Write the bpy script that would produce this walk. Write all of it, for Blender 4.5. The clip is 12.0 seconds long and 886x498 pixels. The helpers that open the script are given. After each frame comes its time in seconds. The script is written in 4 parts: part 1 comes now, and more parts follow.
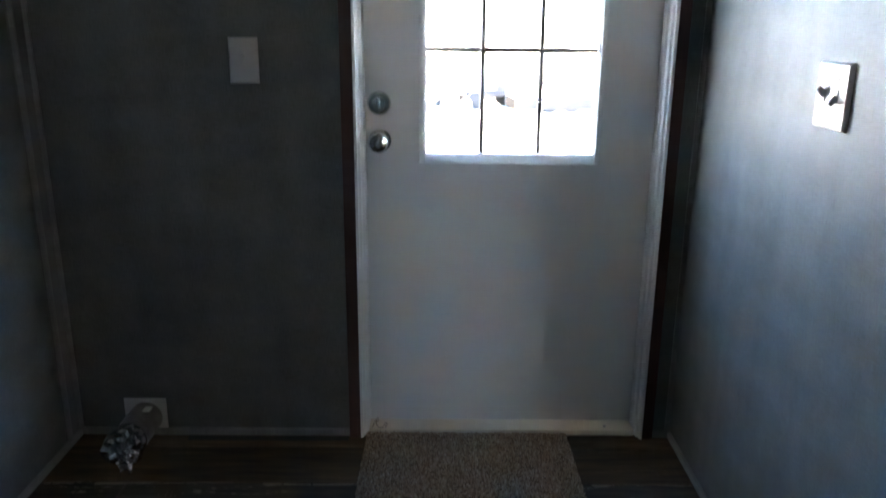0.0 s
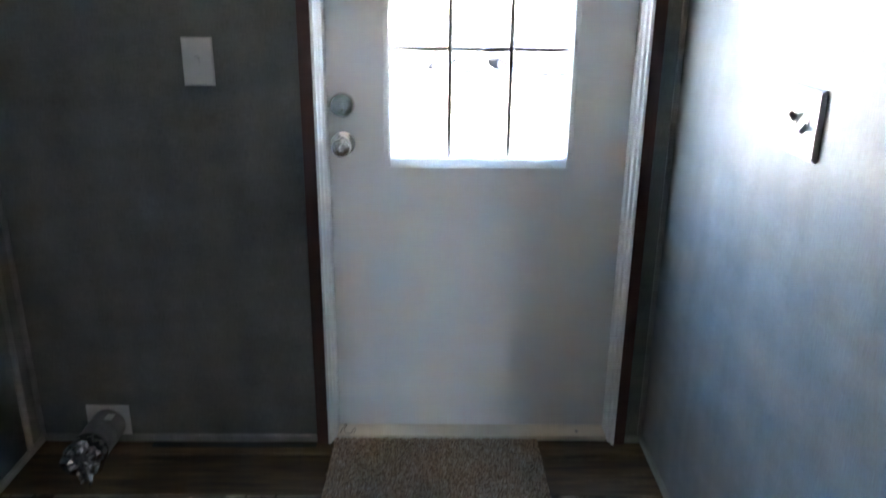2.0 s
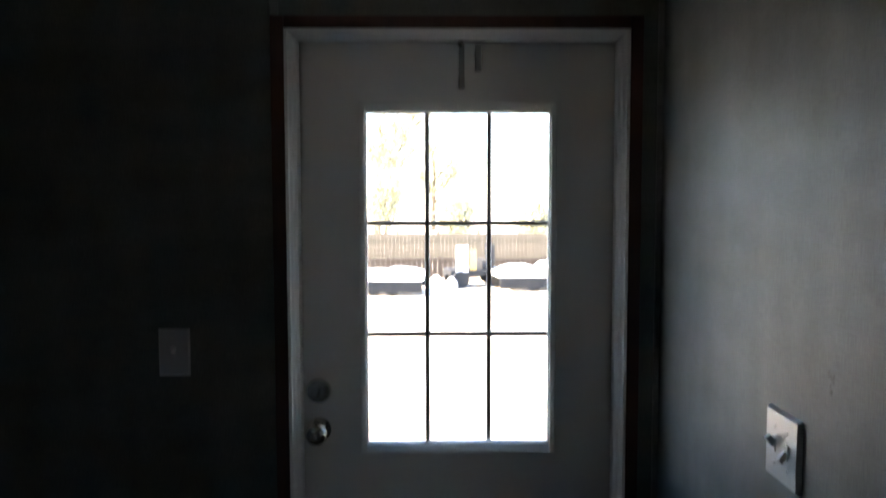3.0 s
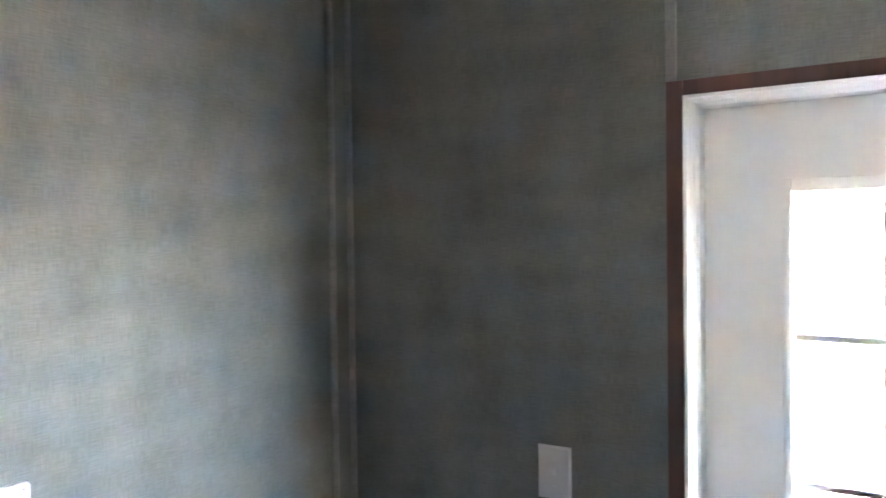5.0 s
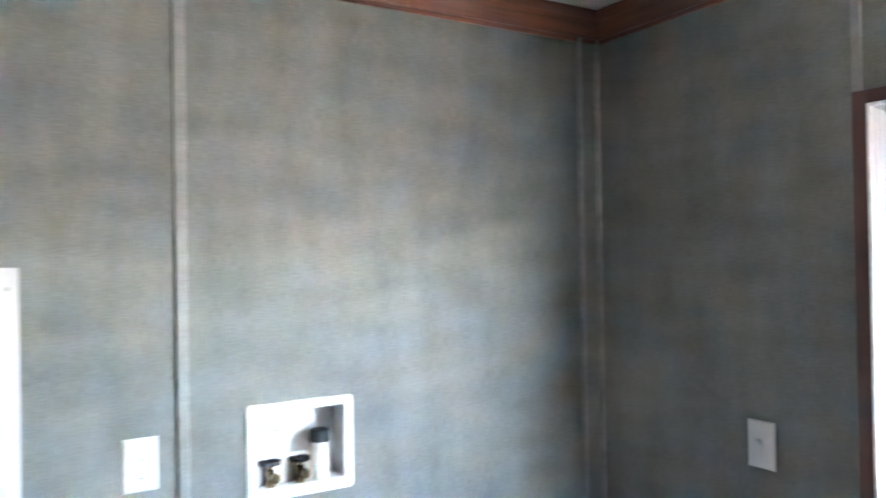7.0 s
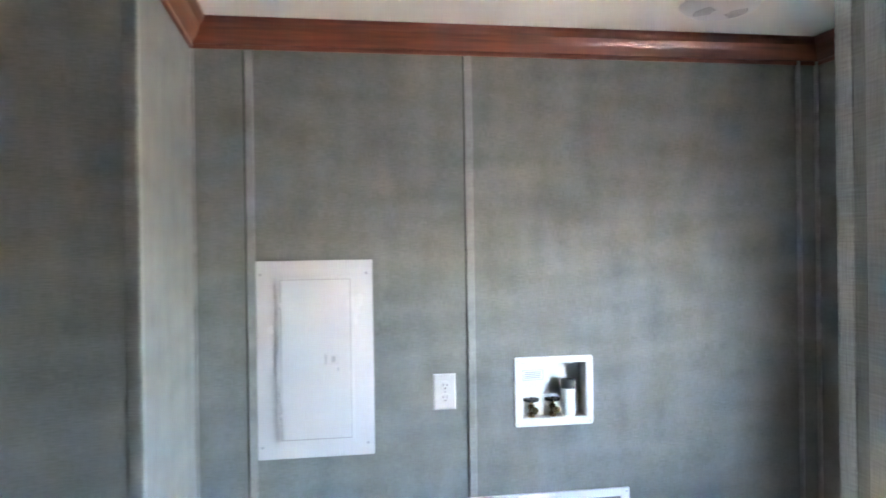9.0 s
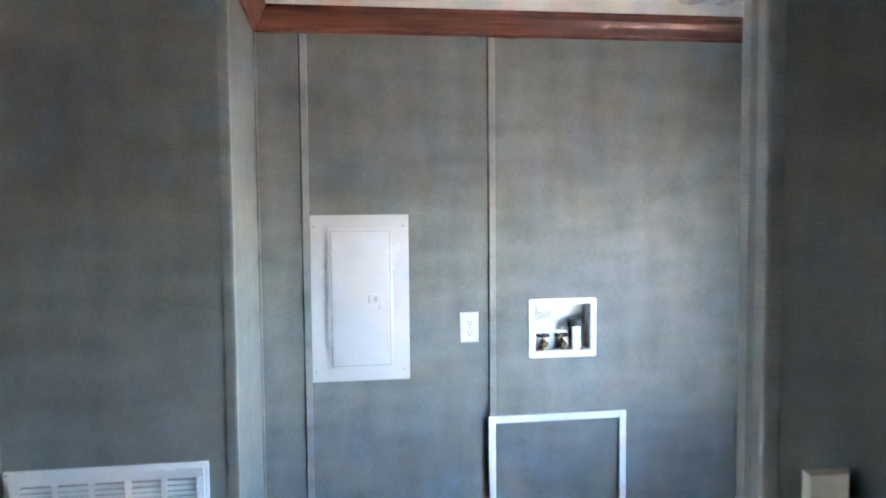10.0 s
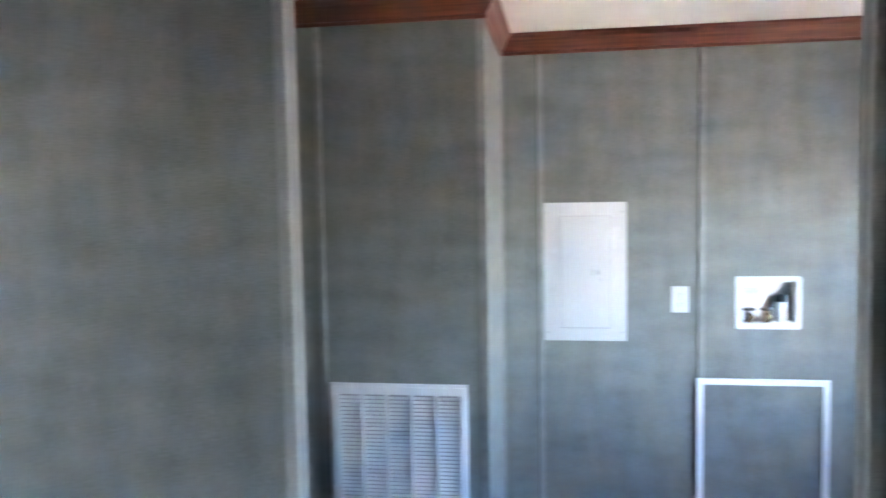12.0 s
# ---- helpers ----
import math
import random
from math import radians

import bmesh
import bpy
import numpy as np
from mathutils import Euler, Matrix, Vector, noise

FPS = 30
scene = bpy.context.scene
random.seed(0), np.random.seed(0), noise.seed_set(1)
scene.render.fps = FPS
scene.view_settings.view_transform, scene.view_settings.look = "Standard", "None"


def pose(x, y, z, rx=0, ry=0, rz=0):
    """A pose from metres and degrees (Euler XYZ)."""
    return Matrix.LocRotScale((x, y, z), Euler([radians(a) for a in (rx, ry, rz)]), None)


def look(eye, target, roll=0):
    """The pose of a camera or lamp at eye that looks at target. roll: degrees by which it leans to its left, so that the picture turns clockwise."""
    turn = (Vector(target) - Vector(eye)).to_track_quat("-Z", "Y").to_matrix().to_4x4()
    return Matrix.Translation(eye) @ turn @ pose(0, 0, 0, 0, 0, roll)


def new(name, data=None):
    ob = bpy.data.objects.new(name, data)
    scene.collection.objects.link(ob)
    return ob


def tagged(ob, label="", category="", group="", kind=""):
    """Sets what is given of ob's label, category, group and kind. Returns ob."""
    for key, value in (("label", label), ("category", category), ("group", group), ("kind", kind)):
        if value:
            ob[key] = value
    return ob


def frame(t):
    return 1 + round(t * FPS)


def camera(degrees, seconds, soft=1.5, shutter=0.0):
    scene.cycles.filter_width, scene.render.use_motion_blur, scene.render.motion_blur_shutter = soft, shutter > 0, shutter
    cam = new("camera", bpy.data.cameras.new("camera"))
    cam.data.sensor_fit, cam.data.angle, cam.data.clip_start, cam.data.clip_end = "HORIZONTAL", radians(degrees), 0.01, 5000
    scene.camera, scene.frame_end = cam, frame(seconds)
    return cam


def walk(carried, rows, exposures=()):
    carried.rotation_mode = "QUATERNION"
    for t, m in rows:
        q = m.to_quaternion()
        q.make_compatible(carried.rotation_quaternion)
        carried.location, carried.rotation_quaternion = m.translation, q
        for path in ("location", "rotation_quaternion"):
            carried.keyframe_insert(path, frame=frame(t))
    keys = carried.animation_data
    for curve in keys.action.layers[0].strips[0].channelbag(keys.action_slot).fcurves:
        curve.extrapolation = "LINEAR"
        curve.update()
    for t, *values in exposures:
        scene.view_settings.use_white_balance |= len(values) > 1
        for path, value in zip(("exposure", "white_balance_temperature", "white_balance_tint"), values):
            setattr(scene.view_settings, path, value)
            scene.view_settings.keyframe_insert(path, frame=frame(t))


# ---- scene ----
cam = camera(60.0, 12.0, 1.6, 0.5)
PATH = [
    (0, (1.099, -2.122, 1.218), (1.109, -0.201, 0.661), 0.5),
    (0.5, (1.113, -2.112, 1.204), (1.122, -0.23, 0.527), 0.5),
    (1, (1.122, -2.105, 1.217), (1.144, -0.229, 0.526), 0.5),
    (1.5, (1.125, -2.091, 1.257), (1.161, -0.214, 0.568), 0.5),
    (2, (1.178, -2.019, 1.322), (1.201, -0.129, 0.667), 0.6),
    (2.5, (1.225, -1.957, 1.427), (1.226, -0.012, 0.962), -0.6),
    (3, (1.226, -1.951, 1.519), (1.258, 0.044, 1.386), -0.1),
    (3.1, (1.22, -1.951, 1.508), (1.248, 0.047, 1.421), 0.2),
    (3.3, (1.203, -1.933, 1.537), (1.168, 0.064, 1.503), 0.1),
    (3.5, (1.185, -1.914, 1.565), (1.056, 0.081, 1.543), 0.1),
    (5.3, (1.321, -1.57, 1.673), (0.152, 0.053, 1.633), -0.7),
    (5.5, (1.37, -1.614, 1.669), (0.149, -0.03, 1.635), -0.5),
    (6, (1.505, -1.694, 1.654), (0.204, -0.175, 1.639), -0.3),
    (6.5, (1.653, -1.677, 1.645), (0.181, -0.322, 1.636), -0.9),
    (7, (1.817, -1.703, 1.613), (0.112, -0.659, 1.635), -0.9),
    (7.2, (1.909, -1.723, 1.634), (0.136, -0.799, 1.635), -0.9),
    (8.8, (2.434, -1.801, 1.634), (0.478, -1.381, 1.636), -0.8),
    (9, (2.516, -1.814, 1.645), (0.544, -1.48, 1.638), -0.8),
    (9.5, (2.735, -1.893, 1.639), (0.754, -1.618, 1.643), -0.5),
    (10, (2.929, -1.92, 1.654), (0.954, -1.63, 1.53), -0.5),
    (10.5, (3.121, -1.883, 1.659), (1.148, -1.594, 1.505), -0.5),
    (11, (3.287, -1.901, 1.669), (1.315, -1.611, 1.504), -0.5),
    (11.5, (3.445, -1.957, 1.673), (1.455, -1.859, 1.507), -0.7),
    (12, (3.563, -1.913, 1.636), (1.591, -2.22, 1.504), -1.0),
]
EXPOSURES = [
    (0.0, 6.35, 7150, 14), (0.5, 7.6, 7150, 16), (1.0, 7.85, 7150, 16), (1.5, 7.8, 7150, 16), (2.0, 7.15, 7150, 15), (2.5, 5.75, 7200, 13), (3.0, 4.0, 7400, 11),
    (3.7, 3.75, 7400, 11), (5.3, 8.25, 7500, 16), (6.5, 8.25, 7300, 16), (7.2, 8.1, 7300, 16), (9.0, 7.65, 7300, 17), (10.0, 7.8, 6950, 16), (12.0, 7.95, 7000, 17),
]
walk(cam, [(t, look(eye, target, roll)) for t, eye, target, roll in PATH], EXPOSURES)

# ---- world, sun and daylight ----
world = bpy.data.worlds.new("daylight")
scene.world = world
world.use_nodes = True
wn, wl = world.node_tree.nodes, world.node_tree.links
sky = wn.new("ShaderNodeTexSky")
sky.sky_type, sky.sun_disc = "NISHITA", False
SUN_EL, SUN_AZ = radians(44), radians(-97)   # azimuth from +y, clockwise
sky.sun_elevation, sky.sun_rotation = SUN_EL, SUN_AZ
sky.air_density, sky.dust_density, sky.ozone_density = 0.95, 0.05, 6.0
wl.new(sky.outputs["Color"], wn["Background"].inputs["Color"])
wn["Background"].inputs["Strength"].default_value = 0.15
sun_from = Vector((math.sin(SUN_AZ) * math.cos(SUN_EL), math.cos(SUN_AZ) * math.cos(SUN_EL), math.sin(SUN_EL)))
sun = new("sun", bpy.data.lights.new("sun", "SUN"))
sun.data.energy, sun.data.angle, sun.data.color = 3.8, radians(0.5), (1.0, 0.87, 0.70)
sun.matrix_world = look(sun_from * 60, (0, 0, 0))


# ---- materials ----
class Mat:
    """A small helper round one node material."""

    def __init__(self, name, rough=0.5, metal=0.0, spec=0.5):
        self.m = bpy.data.materials.new(name)
        self.m.use_nodes = True
        self.t = self.m.node_tree
        self.b = self.t.nodes["Principled BSDF"]
        self.set("Roughness", rough), self.set("Metallic", metal), self.set("Specular IOR Level", spec)

    def set(self, key, value):
        self.b.inputs[key].default_value = value
        return self

    def node(self, kind, **values):
        n = self.t.nodes.new(kind)
        for key, value in values.items():
            n.inputs[key.replace("_", " ")].default_value = value
        return n

    def link(self, a, b):
        self.t.links.new(a, b)

    def coords(self, scale=(1, 1, 1), wall=False, shuffle=False):
        """Object coordinates, scaled; wall: along the wall and up; shuffle: another stretch for each object."""
        out = self.node("ShaderNodeTexCoord").outputs["Object"]
        if wall:
            sep, com = self.node("ShaderNodeSeparateXYZ"), self.node("ShaderNodeCombineXYZ")
            add = self.node("ShaderNodeMath")
            self.link(out, sep.inputs[0])
            self.link(sep.outputs[0], add.inputs[0]), self.link(sep.outputs[1], add.inputs[1])
            self.link(add.outputs[0], com.inputs[0]), self.link(sep.outputs[2], com.inputs[1])
            out = com.outputs[0]
        if shuffle:
            info, mul, plus = self.node("ShaderNodeObjectInfo"), self.node("ShaderNodeVectorMath"), self.node("ShaderNodeVectorMath")
            mul.operation, mul.inputs[1].default_value = "MULTIPLY", (37.0, 91.0, 17.0)
            self.link(info.outputs["Random"], mul.inputs[0])
            self.link(out, plus.inputs[0]), self.link(mul.outputs[0], plus.inputs[1])
            out = plus.outputs[0]
        mp = self.node("ShaderNodeMapping", Scale=scale)
        self.link(out, mp.inputs[0])
        return mp.outputs[0]

    def noise(self, at, scale=5.0, detail=3.0, rough=0.55):
        n = self.node("ShaderNodeTexNoise", Scale=scale, Detail=detail, Roughness=rough)
        self.link(at, n.inputs["Vector"])
        return n.outputs["Fac"]

    def math(self, op, a, b):
        n = self.node("ShaderNodeMath")
        n.operation = op
        for k, v in enumerate((a, b)):
            if isinstance(v, (int, float)):
                n.inputs[k].default_value = v
            else:
                self.link(v, n.inputs[k])
        return n.outputs[0]

    def ramp(self, fac, *stops):
        n = self.node("ShaderNodeValToRGB")
        while len(n.color_ramp.elements) < len(stops):
            n.color_ramp.elements.new(0.5)
        for e, (at, col) in zip(n.color_ramp.elements, stops):
            e.position, e.color = at, (*col, 1) if len(col) == 3 else col
        self.link(fac, n.inputs[0])
        return n.outputs[0]

    def mix(self, fac, a, b, kind="MIX"):
        n = self.node("ShaderNodeMix")
        n.data_type, n.blend_type = "RGBA", kind
        for sock, v in ((n.inputs[0], fac), (n.inputs[6], a), (n.inputs[7], b)):
            if isinstance(v, (int, float)):
                sock.default_value = v
            elif isinstance(v, tuple):
                sock.default_value = (*v, 1)
            else:
                self.link(v, sock)
        return n.outputs[2]

    def colour(self, v):
        if isinstance(v, tuple):
            self.b.inputs["Base Color"].default_value = (*v, 1)
        else:
            self.link(v, self.b.inputs["Base Color"])
        return self

    def rough(self, v):
        self.link(v, self.b.inputs["Roughness"])
        return self

    def bump(self, height, strength=0.2, distance=0.002):
        n = self.node("ShaderNodeBump", Strength=strength, Distance=distance)
        self.link(height, n.inputs["Height"])
        self.link(n.outputs[0], self.b.inputs["Normal"])
        return self


def translucent(name, tone, share):
    """White plastic that lets some daylight through."""
    m = Mat(name, 0.4).colour(tone)
    t, mix = m.node("ShaderNodeBsdfTranslucent"), m.node("ShaderNodeMixShader")
    t.inputs["Color"].default_value = (*tone, 1)
    mix.inputs[0].default_value = share
    m.link(m.b.outputs[0], mix.inputs[1]), m.link(t.outputs[0], mix.inputs[2])
    m.link(mix.outputs[0], m.t.nodes["Material Output"].inputs["Surface"])
    return m.m


def vinyl_material(name, tone):
    """Linen-embossed vinyl on wallboard: cross-hatched threads and cloudy blocks."""
    m = Mat(name, 0.42, 0.0, 0.28)
    at = m.coords(wall=True)
    warp, weft = m.noise(m.coords((560, 30, 1), True), 1.0, 2.0), m.noise(m.coords((30, 560, 1), True), 1.0, 2.0)
    cloud = m.noise(at, 4.2, 4.0)
    tall, wide = m.noise(m.coords((12, 3.6, 1), True), 1.0, 1.0), m.noise(m.coords((3.6, 12, 1), True), 1.0, 1.0)
    fleck = m.noise(m.coords((9, 260, 1), True), 1.0, 2.0)
    patch = m.math("ADD", m.math("MULTIPLY", tall, 0.5), m.math("MULTIPLY", wide, 0.5))
    thread = m.math("ADD", m.math("MULTIPLY", warp, 0.5), m.math("MULTIPLY", weft, 0.5))
    fac = m.math("ADD", m.math("MULTIPLY", cloud, 0.17), m.math("ADD", m.math("MULTIPLY", patch, 0.60), m.math("MULTIPLY", thread, 0.23)))
    dark, light = tuple(c * 0.76 for c in tone), tuple(c * 1.26 for c in tone)
    base = m.ramp(fac, (0.36, dark), (0.5, tone), (0.66, light))
    woven = m.mix(1.0, base, m.ramp(thread, (0.40, (0.80, 0.80, 0.80)), (0.60, (1.0, 1.0, 1.0))), "MULTIPLY")
    m.colour(m.mix(m.math("MULTIPLY", m.math("GREATER_THAN", fleck, 0.70), 0.22), woven, light))
    m.rough(m.math("ADD", 0.36, m.math("MULTIPLY", thread, 0.24)))
    m.bump(m.math("ADD", thread, m.math("MULTIPLY", fleck, 0.6)), 0.6, 0.0013)
    return m.m


def wood_material(name, a, b, rough, along, relief=0.15):
    m = Mat(name, rough, 0.0, 0.5)
    grain = m.noise(m.coords(along), 1.0, 5.0, 0.62)
    wide = m.noise(m.coords((3, 3, 3)), 1.0, 2.0)
    fac = m.math("ADD", m.math("MULTIPLY", grain, 0.7), m.math("MULTIPLY", wide, 0.3))
    m.colour(m.ramp(fac, (0.34, a), (0.66, b)))
    m.bump(grain, relief, 0.001)
    return m.m


def plain_material(name, tone, rough=0.5, metal=0.0, vary=0.06, size=9.0, bump=0.0, spec=0.5):
    """Paint, plastic or metal with slight blotches and fine grain."""
    m = Mat(name, rough, metal, spec)
    big, fine = m.noise(m.coords(), size, 3.0), m.noise(m.coords(), size * 22, 2.0)
    fac = m.math("ADD", m.math("MULTIPLY", big, 0.7), m.math("MULTIPLY", fine, 0.3))
    m.colour(m.ramp(fac, (0.35, tuple(max(0.0, c * (1 - vary)) for c in tone)), (0.65, tuple(min(1.0, c * (1 + vary)) for c in tone))))
    m.rough(m.math("ADD", rough - 0.05, m.math("MULTIPLY", big, 0.1)))
    if bump:
        m.bump(fine, bump, 0.001)
    return m.m


def plank_material(name, stops, marks_share):
    """Weathered wood-look floor plank: dark grain, pale saw marks and scraped edges."""
    m = Mat(name, 0.62, 0.0, 0.2)
    at = m.coords((1, 1, 1), shuffle=True)

    def stretched(scale, detail):
        mp = m.node("ShaderNodeMapping", Scale=scale)
        m.link(at, mp.inputs[0])
        return m.noise(mp.outputs[0], 1.0, detail, 0.6)

    grain, broad = stretched((4.5, 48, 1), 6.0), stretched((2.6, 9, 1), 4.0)
    saw, where = stretched((95, 9, 1), 4.0), stretched((3.4, 14, 1), 5.0)
    info = m.node("ShaderNodeObjectInfo")
    rnd = info.outputs["Random"]
    fac = m.math("ADD", m.math("MULTIPLY", grain, 0.5), m.math("ADD", m.math("MULTIPLY", broad, 0.38), m.math("MULTIPLY", rnd, 0.16)))
    base = m.ramp(fac, *zip((0.38, 0.53, 0.70), stops))
    # scraped pale edge along the plank, broken off here and there
    sep, raw = m.node("ShaderNodeSeparateXYZ"), m.node("ShaderNodeTexCoord")
    m.link(raw.outputs["Object"], sep.inputs[0])
    spell = stretched((3.1, 2.0, 1), 2.0)
    edge = m.math("GREATER_THAN", m.math("ADD", m.math("ABSOLUTE", sep.outputs[1], 0.0), m.math("MULTIPLY", where, 0.045)), 0.1105)
    marks = m.math("MULTIPLY", m.math("GREATER_THAN", saw, 0.50), m.math("GREATER_THAN", where, 0.565))
    pale = m.math("MAXIMUM", m.math("MULTIPLY", m.math("MULTIPLY", edge, m.math("GREATER_THAN", spell, 0.37)), m.math("GREATER_THAN", saw, 0.40)), m.math("MULTIPLY", marks, m.math("GREATER_THAN", grain, 0.53)))
    m.colour(m.mix(m.math("MULTIPLY", pale, marks_share), base, (0.33, 0.285, 0.225)))
    m.rough(m.math("ADD", 0.48, m.math("MULTIPLY", grain, 0.25)))
    m.bump(m.math("ADD", grain, m.math("MULTIPLY", pale, 0.3)), 0.3, 0.001)
    return m.m


def island_material(name, *tones, rough=0.9):
    """A different tone for each loose piece of one mesh."""
    m = Mat(name, rough, 0.0, 0.2)
    geo = m.node("ShaderNodeNewGeometry")
    m.colour(m.ramp(geo.outputs["Random Per Island"], *[((k + 0.5) / len(tones), t) for k, t in enumerate(tones)]))
    return m.m


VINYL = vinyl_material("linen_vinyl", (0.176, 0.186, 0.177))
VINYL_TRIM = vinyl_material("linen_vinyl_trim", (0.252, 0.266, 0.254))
CEILING = plain_material("ceiling_white", (0.80, 0.78, 0.74), 0.85, 0.0, 0.03, 6.0, 0.4)
CROWN = wood_material("red_brown_stain", (0.085, 0.023, 0.014), (0.205, 0.062, 0.034), 0.36, (3, 3, 75), 1.0)
CASING = wood_material("dark_red_casing", (0.055, 0.022, 0.017), (0.100, 0.038, 0.030), 0.4, (40, 40, 3))
PLANK_BROWN = plank_material("brown_plank", ((0.028, 0.0170, 0.008), (0.076, 0.048, 0.025), (0.15, 0.104, 0.059)), 0.06)
PLANK_GREY = plank_material("grey_plank", ((0.024, 0.0180, 0.0125), (0.068, 0.053, 0.0370), (0.155, 0.126, 0.090)), 0.5)
SUBFLOOR = plain_material("dark_underlay", (0.03, 0.027, 0.024), 0.9)
DOOR_WHITE = plain_material("white_steel_door", (0.80, 0.795, 0.78), 0.38, 0.0, 0.02, 3.0, 0.06)
JAMB_WHITE = plain_material("white_jamb", (0.87, 0.87, 0.86), 0.42, 0.0, 0.03, 7.0)
PVC = translucent("white_window_plastic", (0.80, 0.80, 0.79), 0.20)
BOX_WHITE = plain_material("white_box_plastic", (0.66, 0.66, 0.655), 0.35, 0.0, 0.02)
CREAM = plain_material("cream_threshold", (0.70, 0.64, 0.54), 0.45, 0.0, 0.08, 12.0)
JOINT_SHADE = plain_material("shaded_joint", (0.05, 0.052, 0.05), 0.8)
PLASTIC = plain_material("white_plastic", (0.58, 0.575, 0.57), 0.3, 0.0, 0.02)
IVORY = plain_material("ivory_plastic", (0.62, 0.56, 0.49), 0.3, 0.0, 0.03)
PANEL_WHITE = plain_material("white_enamel_steel", (0.53, 0.525, 0.53), 0.26, 0.0, 0.012, 5.0)
HATCH_WHITE = plain_material("white_painted_wood", (0.74, 0.74, 0.74), 0.5, 0.0, 0.05, 14.0, 0.1)
GRILLE_WHITE = plain_material("white_stamped_steel", (0.62, 0.62, 0.625), 0.4, 0.0, 0.03)
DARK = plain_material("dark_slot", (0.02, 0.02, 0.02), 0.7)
FILTER = plain_material("grey_filter", (0.30, 0.30, 0.31), 0.95, 0.0, 0.15, 60.0)
BLACK_RUBBER = plain_material("black_rubber", (0.02, 0.02, 0.021), 0.45, 0.0, 0.2)
NICKEL = plain_material("satin_nickel", (0.55, 0.53, 0.50), 0.22, 1.0, 0.05)
BRASS = plain_material("aged_brass", (0.36, 0.27, 0.17), 0.25, 1.0, 0.35, 70.0)
IRON = plain_material("dark_iron", (0.045, 0.05, 0.06), 0.45, 0.6, 0.3, 50.0)
GALVANISED = plain_material("galvanised_steel", (0.30, 0.285, 0.28), 0.45, 1.0, 0.25, 30.0)
FOIL = plain_material("crumpled_foil", (0.56, 0.55, 0.57), 0.17, 1.0, 0.05, 60.0)
MUNTIN = plain_material("white_glazing_bar", (0.56, 0.55, 0.53), 0.5)
SCREW = plain_material("screw_metal", (0.35, 0.35, 0.36), 0.35, 1.0)
PAPER = plain_material("printed_label", (0.66, 0.66, 0.64), 0.7)
SLOT_SHADE = plain_material("shaded_slot", (0.27, 0.27, 0.27), 0.7)
STRAP = plain_material("grey_strap", (0.34, 0.34, 0.33), 0.5)
PLATE_GREY = plain_material("pale_grey_plate", (0.66, 0.66, 0.65), 0.5)
INK = plain_material("grey_ink", (0.25, 0.25, 0.26), 0.8)
SMUDGE = plain_material("grey_scuff", (0.15, 0.15, 0.14), 0.7, 0.0, 0.4, 60.0)
WIRE = plain_material("twine", (0.20, 0.17, 0.13), 0.9)
MAT_BACK = plain_material("mat_backing", (0.10, 0.08, 0.065), 0.95)
MAT_PILE = island_material("mat_loops", (0.16, 0.112, 0.080), (0.45, 0.335, 0.245), (0.31, 0.222, 0.160), (0.62, 0.52, 0.42), (0.39, 0.280, 0.200), (0.24, 0.170, 0.122))
GROUND = plain_material("pale_gravel", (0.52, 0.45, 0.36), 0.95, 0.0, 0.18, 0.7, 0.5)
SIDING = plain_material("exterior_siding", (0.55, 0.53, 0.48), 0.7)
CAR_WHITE = plain_material("white_car_paint", (0.78, 0.78, 0.78), 0.25)
GUARD_TAN = plain_material("yellow_tan_paint", (0.42, 0.28, 0.09), 0.5)
TYRE = plain_material("tyre_rubber", (0.030, 0.030, 0.031), 0.9, spec=0.1)
FENCE_DARK = plain_material("dark_weathered_fence", (0.060, 0.047, 0.037), 0.9, 0.0, 0.3, 3.0, spec=0.1)
FENCE = plain_material("weathered_fence", (0.115, 0.096, 0.072), 0.9, 0.0, 0.4, 2.0, spec=0.1)
BARK = plain_material("bark", (0.11, 0.085, 0.06), 0.95, 0.0, 0.3, 6.0, 0.6)
LEAF = island_material("autumn_leaves", (0.36, 0.34, 0.22), (0.46, 0.42, 0.27), (0.30, 0.30, 0.20), (0.50, 0.45, 0.31), rough=0.7)
glass = Mat("window_glass", 0.0, 0.0, 0.5).set("Transmission Weight", 1.0).set("IOR", 1.45).colour((0.97, 0.98, 0.98))
GLASS = glass.m


# ---- mesh helpers ----
def add_box(bm, x0, x1, y0, y1, z0, z1, bevel=0.0, seg=1):
    vs = bmesh.ops.create_cube(bm, size=1.0, matrix=Matrix.Translation(((x0 + x1) / 2, (y0 + y1) / 2, (z0 + z1) / 2)) @ Matrix.Diagonal((x1 - x0, y1 - y0, z1 - z0, 1)))["verts"]
    if bevel:
        es = list({e for v in vs for e in v.link_edges})
        bmesh.ops.bevel(bm, geom=es, offset=bevel, segments=seg, affect="EDGES", profile=0.6)
    return bm


def box(x0, x1, y0, y1, z0, z1, bevel=0.0, seg=1):
    return add_box(bmesh.new(), x0, x1, y0, y1, z0, z1, bevel, seg)


def rounded(x0, x1, z0, z1, r, steps=5):
    """The corners of a rounded rectangle, as (x, z) pairs."""
    out = []
    for cx, cz, a0 in ((x1 - r, z1 - r, 0), (x0 + r, z1 - r, 90), (x0 + r, z0 + r, 180), (x1 - r, z0 + r, 270)):
        out += [(cx + r * math.cos(radians(a0 + 90 * k / steps)), cz + r * math.sin(radians(a0 + 90 * k / steps))) for k in range(steps + 1)]
    return out


